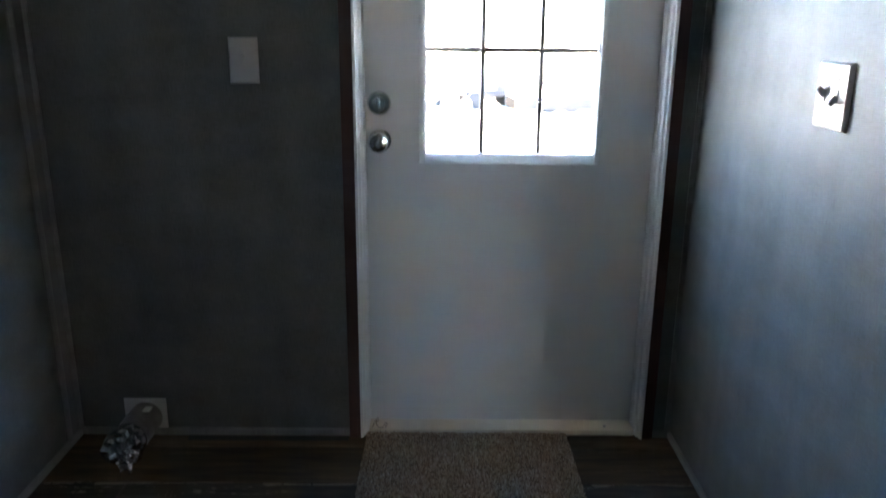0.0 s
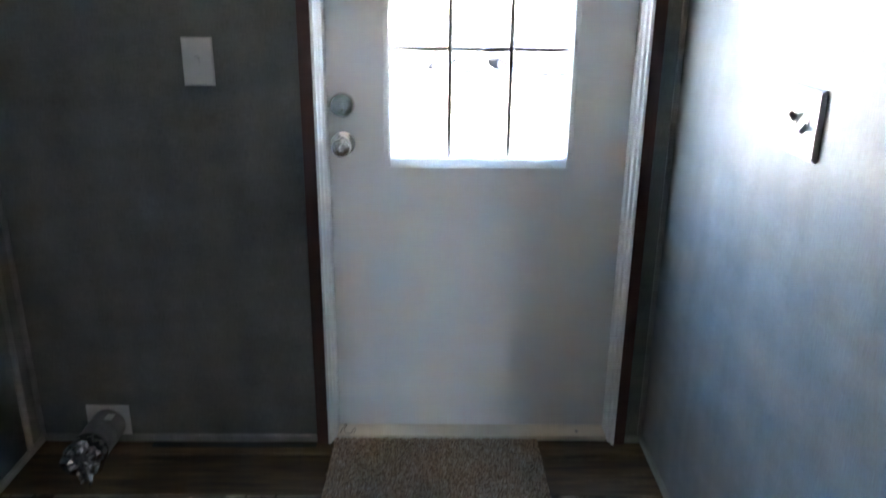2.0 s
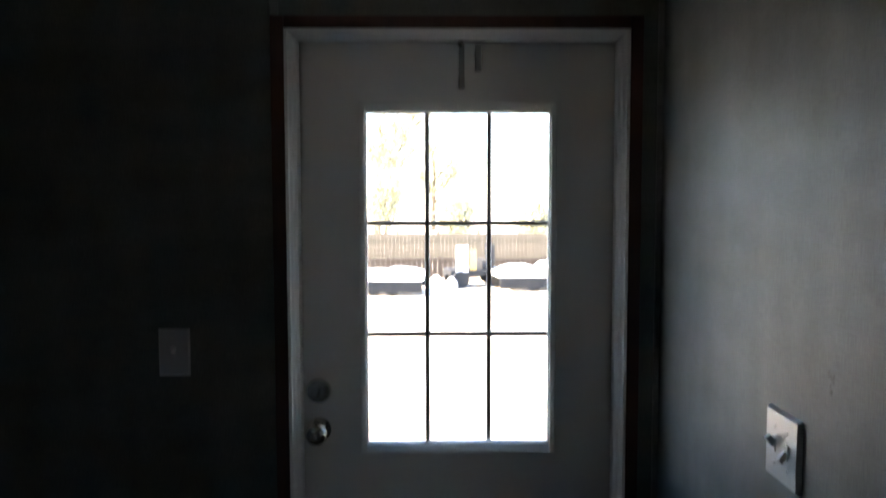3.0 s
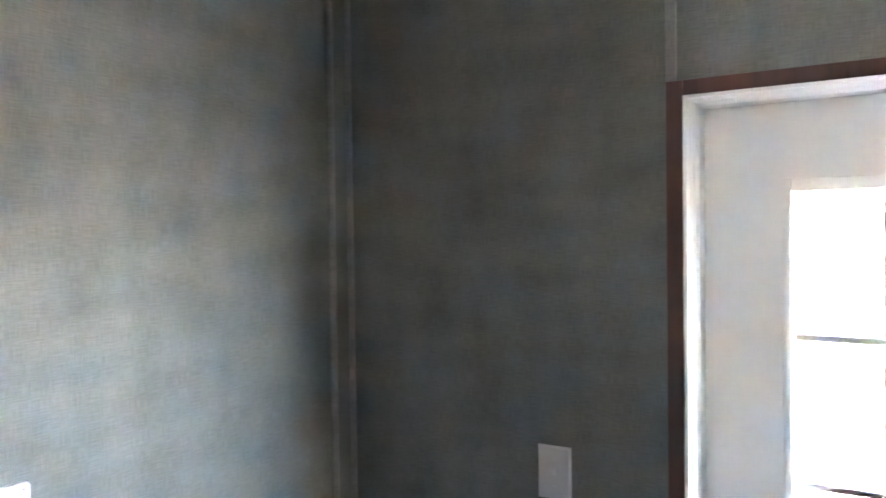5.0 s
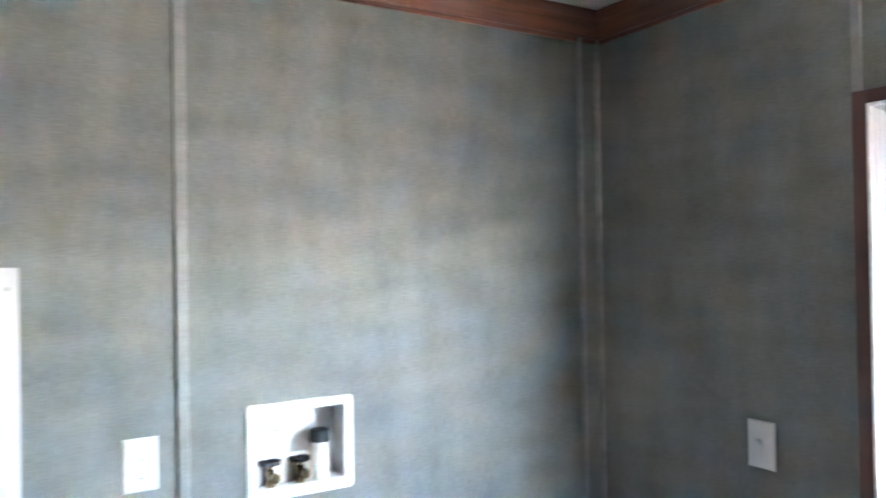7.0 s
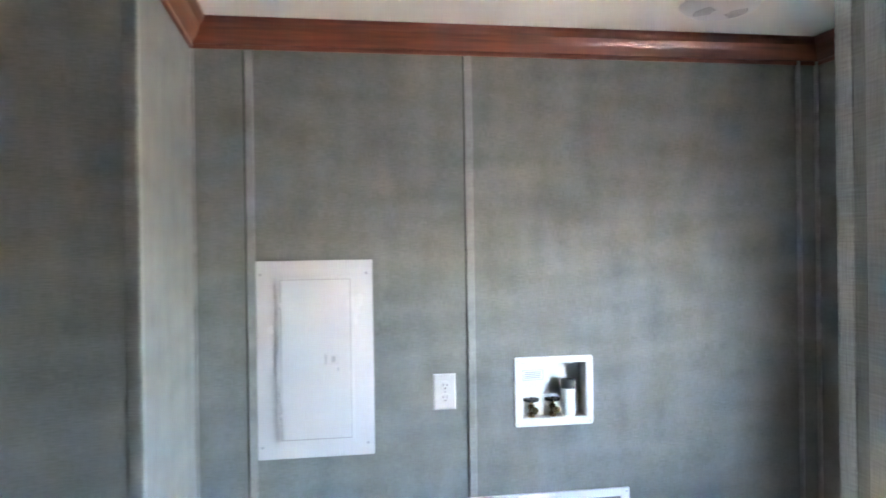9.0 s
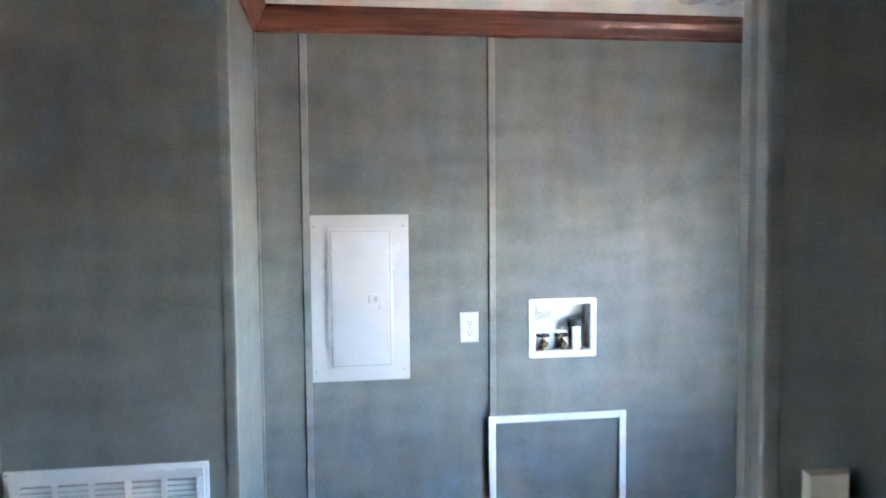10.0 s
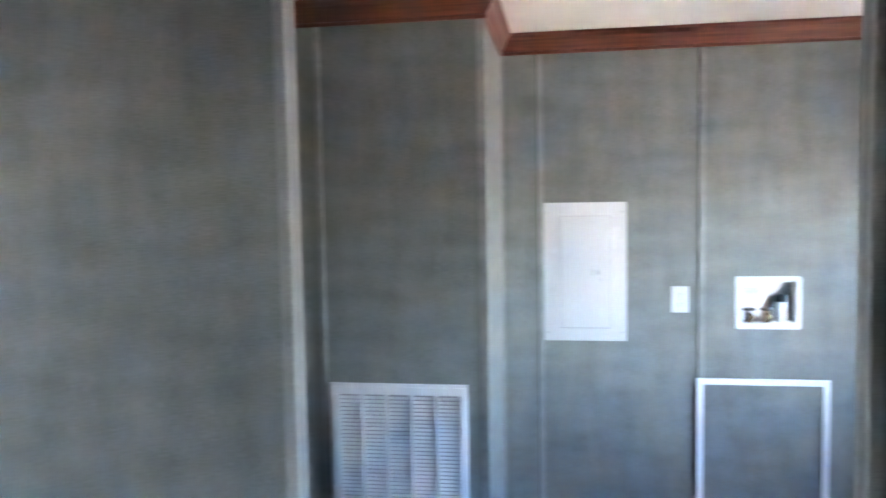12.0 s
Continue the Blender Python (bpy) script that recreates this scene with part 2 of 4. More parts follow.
def loft(loops, cap=True):
    """A skin over loops of (x, y, z) points; cap: whether the ends are closed, or the last loop joins the first."""
    bm = bmesh.new()
    rows = [[bm.verts.new(p) for p in loop] for loop in loops]
    n = len(rows[0])
    for a, b in list(zip(rows, rows[1:])) + ([] if cap else [(rows[-1], rows[0])]):
        for k in range(n):
            bm.faces.new((a[k], a[(k + 1) % n], b[(k + 1) % n], b[k]))
    if cap:
        bm.faces.new(rows[0]), bm.faces.new(rows[-1])
    bmesh.ops.recalc_face_normals(bm, faces=bm.faces)
    return bm


def rounded_slab(x0, x1, z0, z1, y_back, y_front, r, slope=0.002):
    """A plate with rounded corners and a sloped rim; the front has the smaller y."""
    mid = y_front + (y_back - y_front) * 0.35
    return loft([[(x, y_back, z) for x, z in rounded(x0, x1, z0, z1, r)], [(x, mid, z) for x, z in rounded(x0, x1, z0, z1, r)],
                 [(x, y_front, z) for x, z in rounded(x0 + slope, x1 - slope, z0 + slope, z1 - slope, r)]])


def add_turned(bm, profile, at=(0, 0, 0), axis="z", steps=28):
    """A turned body from (radius, height) pairs, along +z, or along -y (out of a wall)."""
    rings = []
    for r, h in profile:
        ring = []
        for k in range(steps):
            a = 2 * math.pi * k / steps
            c, s = r * math.cos(a), r * math.sin(a)
            p = (c, s, h) if axis == "z" else (c, -h, s)
            ring.append(bm.verts.new((p[0] + at[0], p[1] + at[1], p[2] + at[2])))
        rings.append(ring)
    flip = axis != "z"
    for a, b in zip(rings, rings[1:]):
        for k in range(steps):
            q = (a[k], a[(k + 1) % steps], b[(k + 1) % steps], b[k])
            bm.faces.new(q if not flip else q[::-1])
    bm.faces.new(rings[0][::-1] if not flip else rings[0])
    bm.faces.new(rings[-1] if not flip else rings[-1][::-1])
    return bm


def turned(profile, at=(0, 0, 0), axis="z", steps=28):
    return add_turned(bmesh.new(), profile, at, axis, steps)


def add_profile(bm, points, p0, p1, right):
    """A moulding: (out, up) points carried from p0 to p1; right is the way that out points."""
    p0, p1, right = Vector(p0), Vector(p1), Vector(right)
    rows = [[bm.verts.new(p + right * o + Vector((0, 0, u))) for o, u in points] for p in (p0, p1)]
    n = len(points)
    for k in range(n):
        bm.faces.new((rows[0][k], rows[0][(k + 1) % n], rows[1][(k + 1) % n], rows[1][k]))
    bm.faces.new(rows[0]), bm.faces.new(rows[1][::-1])
    bmesh.ops.recalc_face_normals(bm, faces=bm.faces)
    return bm


def link(name, bm, material, smooth=True):
    me = bpy.data.meshes.new(name)
    bm.to_mesh(me)
    bm.free()
    me.materials.append(material)
    if smooth:
        me.shade_smooth()
        me.set_sharp_from_angle(angle=radians(35))
    return new(name, me)


def part(name, bm, material, parent, label="", smooth=True):
    ob = link(name, bm, material, smooth)
    ob.parent = parent
    return tagged(ob, label)


def thing(name, at, turn=0.0, label="", category="", group="", kind=""):
    ob = new(name)
    ob.matrix_world = pose(*at, 0, 0, turn)
    ob.empty_display_size = 0.1
    return tagged(ob, label, category, group, kind)


def structure(name, bm, material, label, category, smooth=False):
    return tagged(link(name, bm, material, smooth), label, category, "", "structure")


# ---- plan ----
CEIL = 2.372
PART_X0, PART_X1 = 1.815, 1.88          # partition between laundry and room
PART_END, OPEN_END = -1.285, -2.53      # the opening in it
CLOSET_X, CLOSET_Y = 0.76, -2.187       # corner of the furnace closet
SOUTH, EAST = -7.0, 5.6
DOOR_L, DOOR_R, DOOR_T = 0.862, 1.728, 1.94

floor_base = structure("floor", box(-0.12, EAST + 0.12, SOUTH - 0.12, 0.14, -0.10, -0.012), SUBFLOOR, "dark weathered wood-look plank floor on underlay", "floor")
structure("ceiling", box(-0.12, EAST + 0.12, SOUTH - 0.12, 0.14, CEIL, CEIL + 0.1), CEILING, "flat off-white ceiling with faint stipple", "ceiling")
# the roof slab is out of view and keeps sunlight from leaking in
structure("roof", box(-0.3, EAST + 0.3, SOUTH - 0.3, 0.28, CEIL + 0.1, CEIL + 0.28), SIDING, "unseen flat roof slab with short eaves, added to block the sun", "roof")

# the west wall has an opening for the washer outlet box
bm = bmesh.new()
WB = (-1.140, -0.884, 1.043, 1.253)     # opening y0, y1, z0, z1
add_box(bm, -0.12, 0.0, SOUTH, WB[0], -0.012, CEIL)
add_box(bm, -0.12, 0.0, WB[1], 0.14, -0.012, CEIL)
add_box(bm, -0.12, 0.0, WB[0], WB[1], -0.012, WB[2])
add_box(bm, -0.12, 0.0, WB[0], WB[1], WB[3], CEIL)
wall_west = structure("wall_west", bm, VINYL, "grey linen-patterned vinyl panel wall with battens", "wall")

bm = bmesh.new()
add_box(bm, 0.0, DOOR_L, 0.0, 0.14, -0.012, CEIL)
add_box(bm, DOOR_R, EAST, 0.0, 0.14, -0.012, CEIL)
add_box(bm, DOOR_L, DOOR_R, 0.0, 0.14, DOOR_T, CEIL)
wall_north = structure("wall_north", bm, VINYL, "grey linen-patterned vinyl wall round the outside door", "wall")

bm = bmesh.new()
add_box(bm, PART_X0, PART_X1, PART_END, 0.0, -0.012, CEIL)
wall_partition = structure("wall_partition", bm, VINYL, "thin partition with grey linen-patterned vinyl faces", "wall")
wall_hall = structure("wall_hall", box(PART_X0, PART_X1, SOUTH, OPEN_END, -0.012, CEIL), VINYL, "thin hall wall with grey linen-patterned vinyl faces", "wall")

structure("wall_closet_end", box(0.0, CLOSET_X, CLOSET_Y - 0.065, CLOSET_Y, -0.012, CEIL), VINYL, "end wall of the furnace closet in grey linen-patterned vinyl", "wall")
bm = bmesh.new()
GR = (-2.765, -2.292, 0.312, 0.908)     # return-air opening y0, y1, z0, z1
add_box(bm, CLOSET_X - 0.065, CLOSET_X, SOUTH, GR[0], -0.012, CEIL)
add_box(bm, CLOSET_X - 0.065, CLOSET_X, GR[1], CLOSET_Y - 0.065, -0.012, CEIL)
add_box(bm, CLOSET_X - 0.065, CLOSET_X, GR[0], GR[1], -0.012, GR[2])
add_box(bm, CLOSET_X - 0.065, CLOSET_X, GR[0], GR[1], GR[3], CEIL)
wall_closet = structure("wall_closet", bm, VINYL, "furnace closet wall in grey linen-patterned vinyl", "wall")

W2 = (3.30, 3.94, 0.92, 2.02)           # unseen narrow window of the far room, placed to light the door
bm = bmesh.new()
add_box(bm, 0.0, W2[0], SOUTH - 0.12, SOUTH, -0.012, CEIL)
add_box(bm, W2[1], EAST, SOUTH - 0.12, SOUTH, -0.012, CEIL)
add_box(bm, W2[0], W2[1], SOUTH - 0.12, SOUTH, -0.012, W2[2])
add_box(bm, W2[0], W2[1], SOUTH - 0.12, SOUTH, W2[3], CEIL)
structure("wall_south", bm, VINYL, "plain grey vinyl wall with one narrow unseen window", "wall")
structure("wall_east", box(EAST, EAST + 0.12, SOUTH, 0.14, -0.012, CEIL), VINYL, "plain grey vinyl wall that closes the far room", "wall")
unseen_window = thing("unseen_window", ((W2[0] + W2[1]) / 2, SOUTH - 0.05, W2[2]), 0, "unseen narrow white framed window, placed to light the door and far room", "window", "", "structure")
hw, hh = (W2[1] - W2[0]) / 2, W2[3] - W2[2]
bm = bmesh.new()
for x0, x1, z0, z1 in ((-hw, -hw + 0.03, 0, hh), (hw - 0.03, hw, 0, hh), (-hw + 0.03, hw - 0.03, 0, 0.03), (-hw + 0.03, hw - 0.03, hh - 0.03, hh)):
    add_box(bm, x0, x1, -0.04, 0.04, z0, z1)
part("window_frame", bm, JAMB_WHITE, unseen_window)
pane2 = part("pane", box(-hw + 0.03, hw - 0.03, -0.003, 0.003, 0.03, hh - 0.03), GLASS, unseen_window, "clear glass pane")
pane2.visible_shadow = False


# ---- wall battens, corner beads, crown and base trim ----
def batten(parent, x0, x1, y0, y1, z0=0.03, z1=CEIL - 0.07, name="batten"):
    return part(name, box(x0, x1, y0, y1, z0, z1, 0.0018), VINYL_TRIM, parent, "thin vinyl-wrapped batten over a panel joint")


TB = CEIL - 0.08
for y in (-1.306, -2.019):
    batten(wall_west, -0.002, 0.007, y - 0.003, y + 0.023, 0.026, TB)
    # solid dark strip colours in the shade along the batten's edge
    part("joint", box(-0.002, 0.0012, y - 0.0080, y - 0.003, 0.026, TB), JOINT_SHADE, wall_west)
# ridged strip in the corner by the door
part("corner_strip", box(-0.002, 0.004, -0.094, -0.004, 0.026, TB, 0.0015), VINYL, wall_west, "flat vinyl-wrapped corner strip")
for y in (-0.085, -0.013):
    half = [(0.0035 + 0.012 * math.cos(radians(a)), y + 0.0085 * math.sin(radians(a))) for a in range(-90, 91, 20)]
    part("ridge", loft([[(px, py, z) for px, py in half] for z in (0.026, TB)]), VINYL_TRIM, wall_west, "rounded vinyl-wrapped ridge")
batten(wall_west, -0.002, 0.006, CLOSET_Y + 0.001, CLOSET_Y + 0.010, 0.026, TB, "ridge")
batten(wall_north, DOOR_L - 0.036, DOOR_L - 0.014, -0.006, 0.002, DOOR_T + 0.0315, TB)
batten(wall_north, PART_X0 - 0.016, PART_X0 - 0.002, -0.010, 0.002, 0.026, TB, "ridge")


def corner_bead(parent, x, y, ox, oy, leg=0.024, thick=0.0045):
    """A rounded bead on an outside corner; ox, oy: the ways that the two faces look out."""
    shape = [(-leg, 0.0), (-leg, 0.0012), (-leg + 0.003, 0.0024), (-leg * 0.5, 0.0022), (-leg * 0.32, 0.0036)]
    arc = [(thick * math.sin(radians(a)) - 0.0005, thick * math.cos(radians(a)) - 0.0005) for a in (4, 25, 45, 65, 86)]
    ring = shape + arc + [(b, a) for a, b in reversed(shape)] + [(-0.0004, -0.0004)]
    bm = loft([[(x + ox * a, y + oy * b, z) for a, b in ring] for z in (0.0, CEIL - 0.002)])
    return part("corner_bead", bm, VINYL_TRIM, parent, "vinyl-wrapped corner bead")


corner_bead(wall_partition, PART_X0, PART_END, -1, -1, 0.020)
corner_bead(wall_partition, PART_X1, PART_END, 1, -1, 0.026)
corner_bead(wall_hall, PART_X0, OPEN_END, -1, 1, 0.020)
corner_bead(wall_hall, PART_X1, OPEN_END, 1, 1, 0.026)
corner_bead(wall_closet, CLOSET_X, CLOSET_Y, 1, 1, 0.028)
batten(wall_closet, CLOSET_X - 0.002, CLOSET_X + 0.007, -2.826, -2.804, 0.026, TB)

CROWN_SHAPE = [(0.0, 0.0), (0.0, -0.092), (0.007, -0.092), (0.011, -0.088), (0.011, -0.080), (0.007, -0.076), (0.013, -0.068), (0.024, -0.056),
               (0.031, -0.041), (0.035, -0.026), (0.043, -0.021), (0.047, -0.014), (0.050, -0.012), (0.052, 0.0)]


def crown(p0, p1, out, m0, m1, name="crown_moulding"):
    """A run of crown moulding from p0 to p1; m0, m1: +1 where the end is cut for an outside corner, -1 for an inside one."""
    p0, p1, out = Vector((*p0, CEIL - 0.001)), Vector((*p1, CEIL - 0.001)), Vector((*out, 0))
    way = (p1 - p0).normalized()
    bm = bmesh.new()
    rows = [[bm.verts.new(p + out * o + Vector((0, 0, u)) + way * (o * k)) for o, u in CROWN_SHAPE] for p, k in ((p0, -m0), (p1, m1))]
    n = len(CROWN_SHAPE)
    for k in range(n):
        bm.faces.new((rows[0][k], rows[0][(k + 1) % n], rows[1][(k + 1) % n], rows[1][k]))
    bm.faces.new(rows[0]), bm.faces.new(rows[1][::-1])
    bmesh.ops.recalc_face_normals(bm, faces=bm.faces)
    return tagged(link(name, bm, CROWN), "glossy red-brown stained wood crown moulding under the ceiling", "moulding", "crown mouldings", "structure")


crown((0, CLOSET_Y), (0, 0), (1, 0), -1, -1)
crown((0, 0), (PART_X0, 0), (0, -1), -1, -1)
crown((PART_X0, 0), (PART_X0, PART_END), (-1, 0), -1, 0)
crown((CLOSET_X, CLOSET_Y), (0, CLOSET_Y), (0, 1), 1, -1)
crown((CLOSET_X, SOUTH), (CLOSET_X, CLOSET_Y), (1, 0), -1, 1)


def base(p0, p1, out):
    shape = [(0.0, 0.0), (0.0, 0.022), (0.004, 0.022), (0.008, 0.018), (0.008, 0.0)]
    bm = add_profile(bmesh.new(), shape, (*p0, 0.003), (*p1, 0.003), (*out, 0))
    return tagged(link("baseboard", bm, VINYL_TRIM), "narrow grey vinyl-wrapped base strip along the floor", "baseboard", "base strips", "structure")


base((0, CLOSET_Y), (0, -0.010), (1, 0))
base((0, 0), (DOOR_L - 0.036, 0), (0, -1))
base((DOOR_R + 0.034, 0), (PART_X0, 0), (0, -1))
base((PART_X0, -0.010), (PART_X0, PART_END), (-1, 0))
base((CLOSET_X, -2.187), (CLOSET_X, SOUTH), (1, 0))
base((PART_X1, -0.01), (PART_X1, PART_END), (1, 0))
base((PART_X1, OPEN_END), (PART_X1, SOUTH), (1, 0))


# ---- outside door ----
door_1 = thing("door_1", (0, 0, 0), 0, "white steel outside door with nine-pane window, closed", "door", "", "structure")
SL, SR, SB, ST = 0.889, 1.705, 0.026, 1.918      # slab
WL, WR, WBZ, WT = 1.040, 1.555, 0.842, 1.766     # window frame, outer
Y0, Y1 = 0.058, 0.100
bm = bmesh.new()
add_box(bm, SL, SR, Y0, Y1, SB, WBZ + 0.01)
add_box(bm, SL, SR, Y0, Y1, WT - 0.01, ST)
add_box(bm, SL, WL + 0.01, Y0, Y1, WBZ + 0.01, WT - 0.01)
add_box(bm, WR - 0.01, SR, Y0, Y1, WBZ + 0.01, WT - 0.01)
slab = part("door_slab", bm, DOOR_WHITE, door_1, "flat white painted steel slab", smooth=False)
# window surround with stepped inner lip
FW, FX = 0.0255, 0.016
for nm, x0, x1, z0, z1 in (("frame_stile", WL, WL + FX, WBZ, WT), ("frame_stile", WR - FX, WR, WBZ, WT), ("frame_rail", WL + FX, WR - FX, WBZ, WBZ + FW), ("frame_rail", WL + FX, WR - FX, WT - FW, WT)):
    part(nm, box(x0, x1, Y0 - 0.011, Y0 + 0.012, z0, z1, 0.003, 2), PVC, door_1, "white moulded window surround")
for nm, x0, x1, z0, z1 in (("inner_lip", WL + FX, WL + FX + 0.004, WBZ + FW, WT - FW), ("inner_lip", WR - FX - 0.004, WR - FX, WBZ + FW, WT - FW), ("inner_lip", WL + FX + 0.004, WR - FX - 0.004, WBZ + FW, WBZ + FW + 0.004), ("inner_lip", WL + FX + 0.004, WR - FX - 0.004, WT - FW - 0.004, WT - FW)):
    part(nm, box(x0, x1, Y0 - 0.004, Y0 + 0.012, z0, z1, 0.001), PVC, door_1)
GL, GRX, GB, GT = WL + FX, WR - FX, WBZ + FW, WT - FW
for k in range(3):
    for where in ((GL + (GRX - GL) * (0.08 + 0.42 * k), WBZ + 0.010), (GL + (GRX - GL) * (0.08 + 0.42 * k), WT - 0.010)):
        part("screw_cap", turned([(0.0032, 0.0), (0.0032, 0.0012), (0.0016, 0.0020)], (where[0], Y0 - 0.011, where[1]), "y", 10), JAMB_WHITE, door_1)
for z in (1.0, 1.30, 1.62):
    for x in (WL + 0.010, WR - 0.010):
        part("screw_cap", turned([(0.0032, 0.0), (0.0032, 0.0012), (0.0016, 0.0020)], (x, Y0 - 0.011, z), "y", 10), JAMB_WHITE, door_1)
for k in (1, 2):
    x, z = (1.217, 1.380)[k - 1], (1.157, 1.452)[k - 1]
    part("glazing_bar", box(x - 0.0062, x + 0.0062, Y0 + 0.012, Y0 + 0.022, GB, GT, 0.002), MUNTIN, door_1)
    part("glazing_bar", box(GL, GRX, Y0 + 0.0125, Y0 + 0.0215, z - 0.0070, z + 0.0070, 0.002), MUNTIN, door_1)
for x in (1.217, 1.380):
    for z in (1.157, 1.452):
        part("bar_joint", turned([(0.007, 0.0), (0.008, 0.0015), (0.006, 0.0030)], (x, Y0 + 0.0118, z), "y", 12), MUNTIN, door_1)
pane = part("pane", box(WL + 0.010, WR - 0.010, Y0 + 0.024, Y0 + 0.028, WBZ + 0.010, WT - 0.010), GLASS, door_1, "clear glass pane")
pane.visible_shadow = False
# jamb, stops and threshold
JAMB = [(0.0, -0.014), (0.0075, -0.014), (0.0085, -0.012), (0.0085, -0.002), (0.0150, 0.002), (0.0165, 0.010), (0.0165, 0.020), (0.0225, 0.026), (0.0235, 0.139), (0.0, 0.139)]
part("jamb_left", loft([[(DOOR_L + 0.0005 + a, b, z) for a, b in JAMB] for z in (0.0, DOOR_T - 0.0005)]), JAMB_WHITE, door_1, "white moulded jamb")
part("jamb_right", loft([[(DOOR_R - 0.0005 - a, b, z) for a, b in JAMB] for z in (0.0, DOOR_T - 0.0005)]), JAMB_WHITE, door_1, "white moulded jamb")
part("jamb_head", loft([[(x, b, DOOR_T - 0.0005 - a * 0.85) for a, b in JAMB] for x in (DOOR_L + 0.024, DOOR_R - 0.024)]), JAMB_WHITE, door_1, "white moulded jamb")
for x in (DOOR_L + 0.0005, DOOR_R - 0.0005):
    sgn = 1 if x < 1.3 else -1
    bm = loft([[(x + sgn * (0.0002 + a), b - 0.0002, DOOR_T - 0.0004 - a * 0.85) for a, b in JAMB], [(x + sgn * 0.0242, b - 0.0002, DOOR_T - 0.0004 - a * 0.85) for a, b in JAMB]])
    part("jamb_mitre", bm, JAMB_WHITE, door_1)
part("threshold", box(SL - 0.003, SR + 0.003, 0.006, 0.135, 0.0, 0.019, 0.004, 2), CREAM, door_1, "cream threshold strip, scuffed")
part("screw_cap", turned([(0.005, 0.0), (0.005, 0.002), (0.002, 0.003)], (1.62, 0.03, 0.019), "z", 10), SCREW, door_1)
# unseen strips behind the slab, added to block daylight through its gaps
for nm, x0, x1, z0, z1 in (("stop_left", SL - 0.003, SL + 0.012, 0.0195, ST), ("stop_right", SR - 0.012, SR + 0.003, 0.0195, ST), ("stop_head", SL - 0.003, SR + 0.003, ST - 0.012, ST + 0.0035), ("stop_sill", SL + 0.0125, SR - 0.0125, 0.0195, SB + 0.014)):
    part(nm, box(x0, x1, Y1 + 0.001, Y1 + 0.022, z0, z1), JAMB_WHITE, door_1)
# casing
for nm, x0, x1, z0, z1 in (("casing", DOOR_L - 0.034, DOOR_L, 0.0, DOOR_T + 0.031), ("casing", DOOR_R, DOOR_R + 0.032, 0.0, DOOR_T + 0.031), ("casing", DOOR_L, DOOR_R, DOOR_T, DOOR_T + 0.031)):
    part(nm, box(x0, x1, -0.013, 0.0, z0, z1, 0.003, 2), CASING, door_1, "dark red-brown stained casing")
# lock and knob
rose = part("deadbolt", turned([(0.033, 0.0), (0.033, 0.004), (0.029, 0.010), (0.018, 0.011), (0.017, 0.013)], (0.928, Y0, 1.010), "y"), NICKEL, door_1, "satin nickel deadbolt rose")
part("thumb_turn", box(0.924, 0.932, Y0 - 0.026, Y0 - 0.012, 0.996, 1.022, 0.003, 2), NICKEL, rose)
knob = part("door_knob", turned([(0.033, 0.0), (0.033, 0.005), (0.026, 0.010), (0.013, 0.014), (0.012, 0.030), (0.020, 0.036), (0.027, 0.044), (0.028, 0.054), (0.024, 0.062), (0.013, 0.0645), (0.012, 0.062)], (0.928, Y0, 0.906), "y"), NICKEL, door_1, "satin nickel knob")
part("knob_turn", box(0.924, 0.932, Y0 - 0.070, Y0 - 0.060, 0.900, 0.912, 0.002), NICKEL, knob)
# bracket at the head of the door
hook = thing("door_bracket", (1.330, Y0, 1.800), 0, "slim grey metal bracket at the top of the white door", "bracket")
part("strap", box(-0.030, -0.016, -0.004, -0.0005, 0.0, 0.114, 0.001), STRAP, hook)
part("strap", box(0.012, 0.028, -0.004, -0.0005, 0.045, 0.114, 0.001), STRAP, hook)
part("strap_bend", box(-0.030, -0.016, -0.012, -0.0005, 0.1085, 0.1165, 0.002, 2), NICKEL, hook)
part("tip", turned([(0.008, 0.0), (0.008, 0.005), (0.004, 0.009)], (-0.026, -0.011, 0.1135), "y", 14), NICKEL, hook)


# ---- plates, switches and outlets ----
def plate_body(w, h, thick, slope, material, parent):
    """A cover plate with sloped rim, standing out of the wall along -y, centred."""
    bm = bmesh.new()
    rings = []
    for dw, y in ((0.0, -0.0005), (0.0, -thick * 0.35), (slope, -thick), (slope * 1.6, -thick)):
        rings.append([bm.verts.new((sx * (w / 2 - dw), y, sz * (h / 2 - dw))) for sx, sz in ((-1, -1), (1, -1), (1, 1), (-1, 1))])
    for a, b in zip(rings, rings[1:]):
        for k in range(4):
            bm.faces.new((a[k], a[(k + 1) % 4], b[(k + 1) % 4], b[k]))
    bm.faces.new(rings[-1]), bm.faces.new(rings[0][::-1])
    bmesh.ops.recalc_face_normals(bm, faces=bm.faces)
    return part("plate", bm, material, parent)


def toggle(x, z, y, up, material, parent):
    part("switch_collar", box(x - 0.0055, x + 0.0055, y - 0.002, y + 0.001, z - 0.012, z + 0.012, 0.001), material, parent)
    bm = box(x - 0.0048, x + 0.0048, y - 0.0195, y - 0.001, z - 0.005, z + 0.005, 0.0016, 2)
    for v in bm.verts:
        if v.co.y > y - 0.006:
            v.co.x, v.co.z = x + (v.co.x - x) * 0.8, z + (v.co.z - z) * 1.25
    bmesh.ops.rotate(bm, cent=(x, y, z), matrix=Matrix.Rotation(radians(-48 if up else 48), 3, "X"), verts=bm.verts)
    part("switch_lever", bm, material, parent)


def screw(x, z, y, parent, r=0.0032, material=None):
    part("screw", turned([(r, 0.0), (r, 0.0008), (r * 0.6, 0.0016)], (x, y, z), "y", 10), material or SCREW, parent)


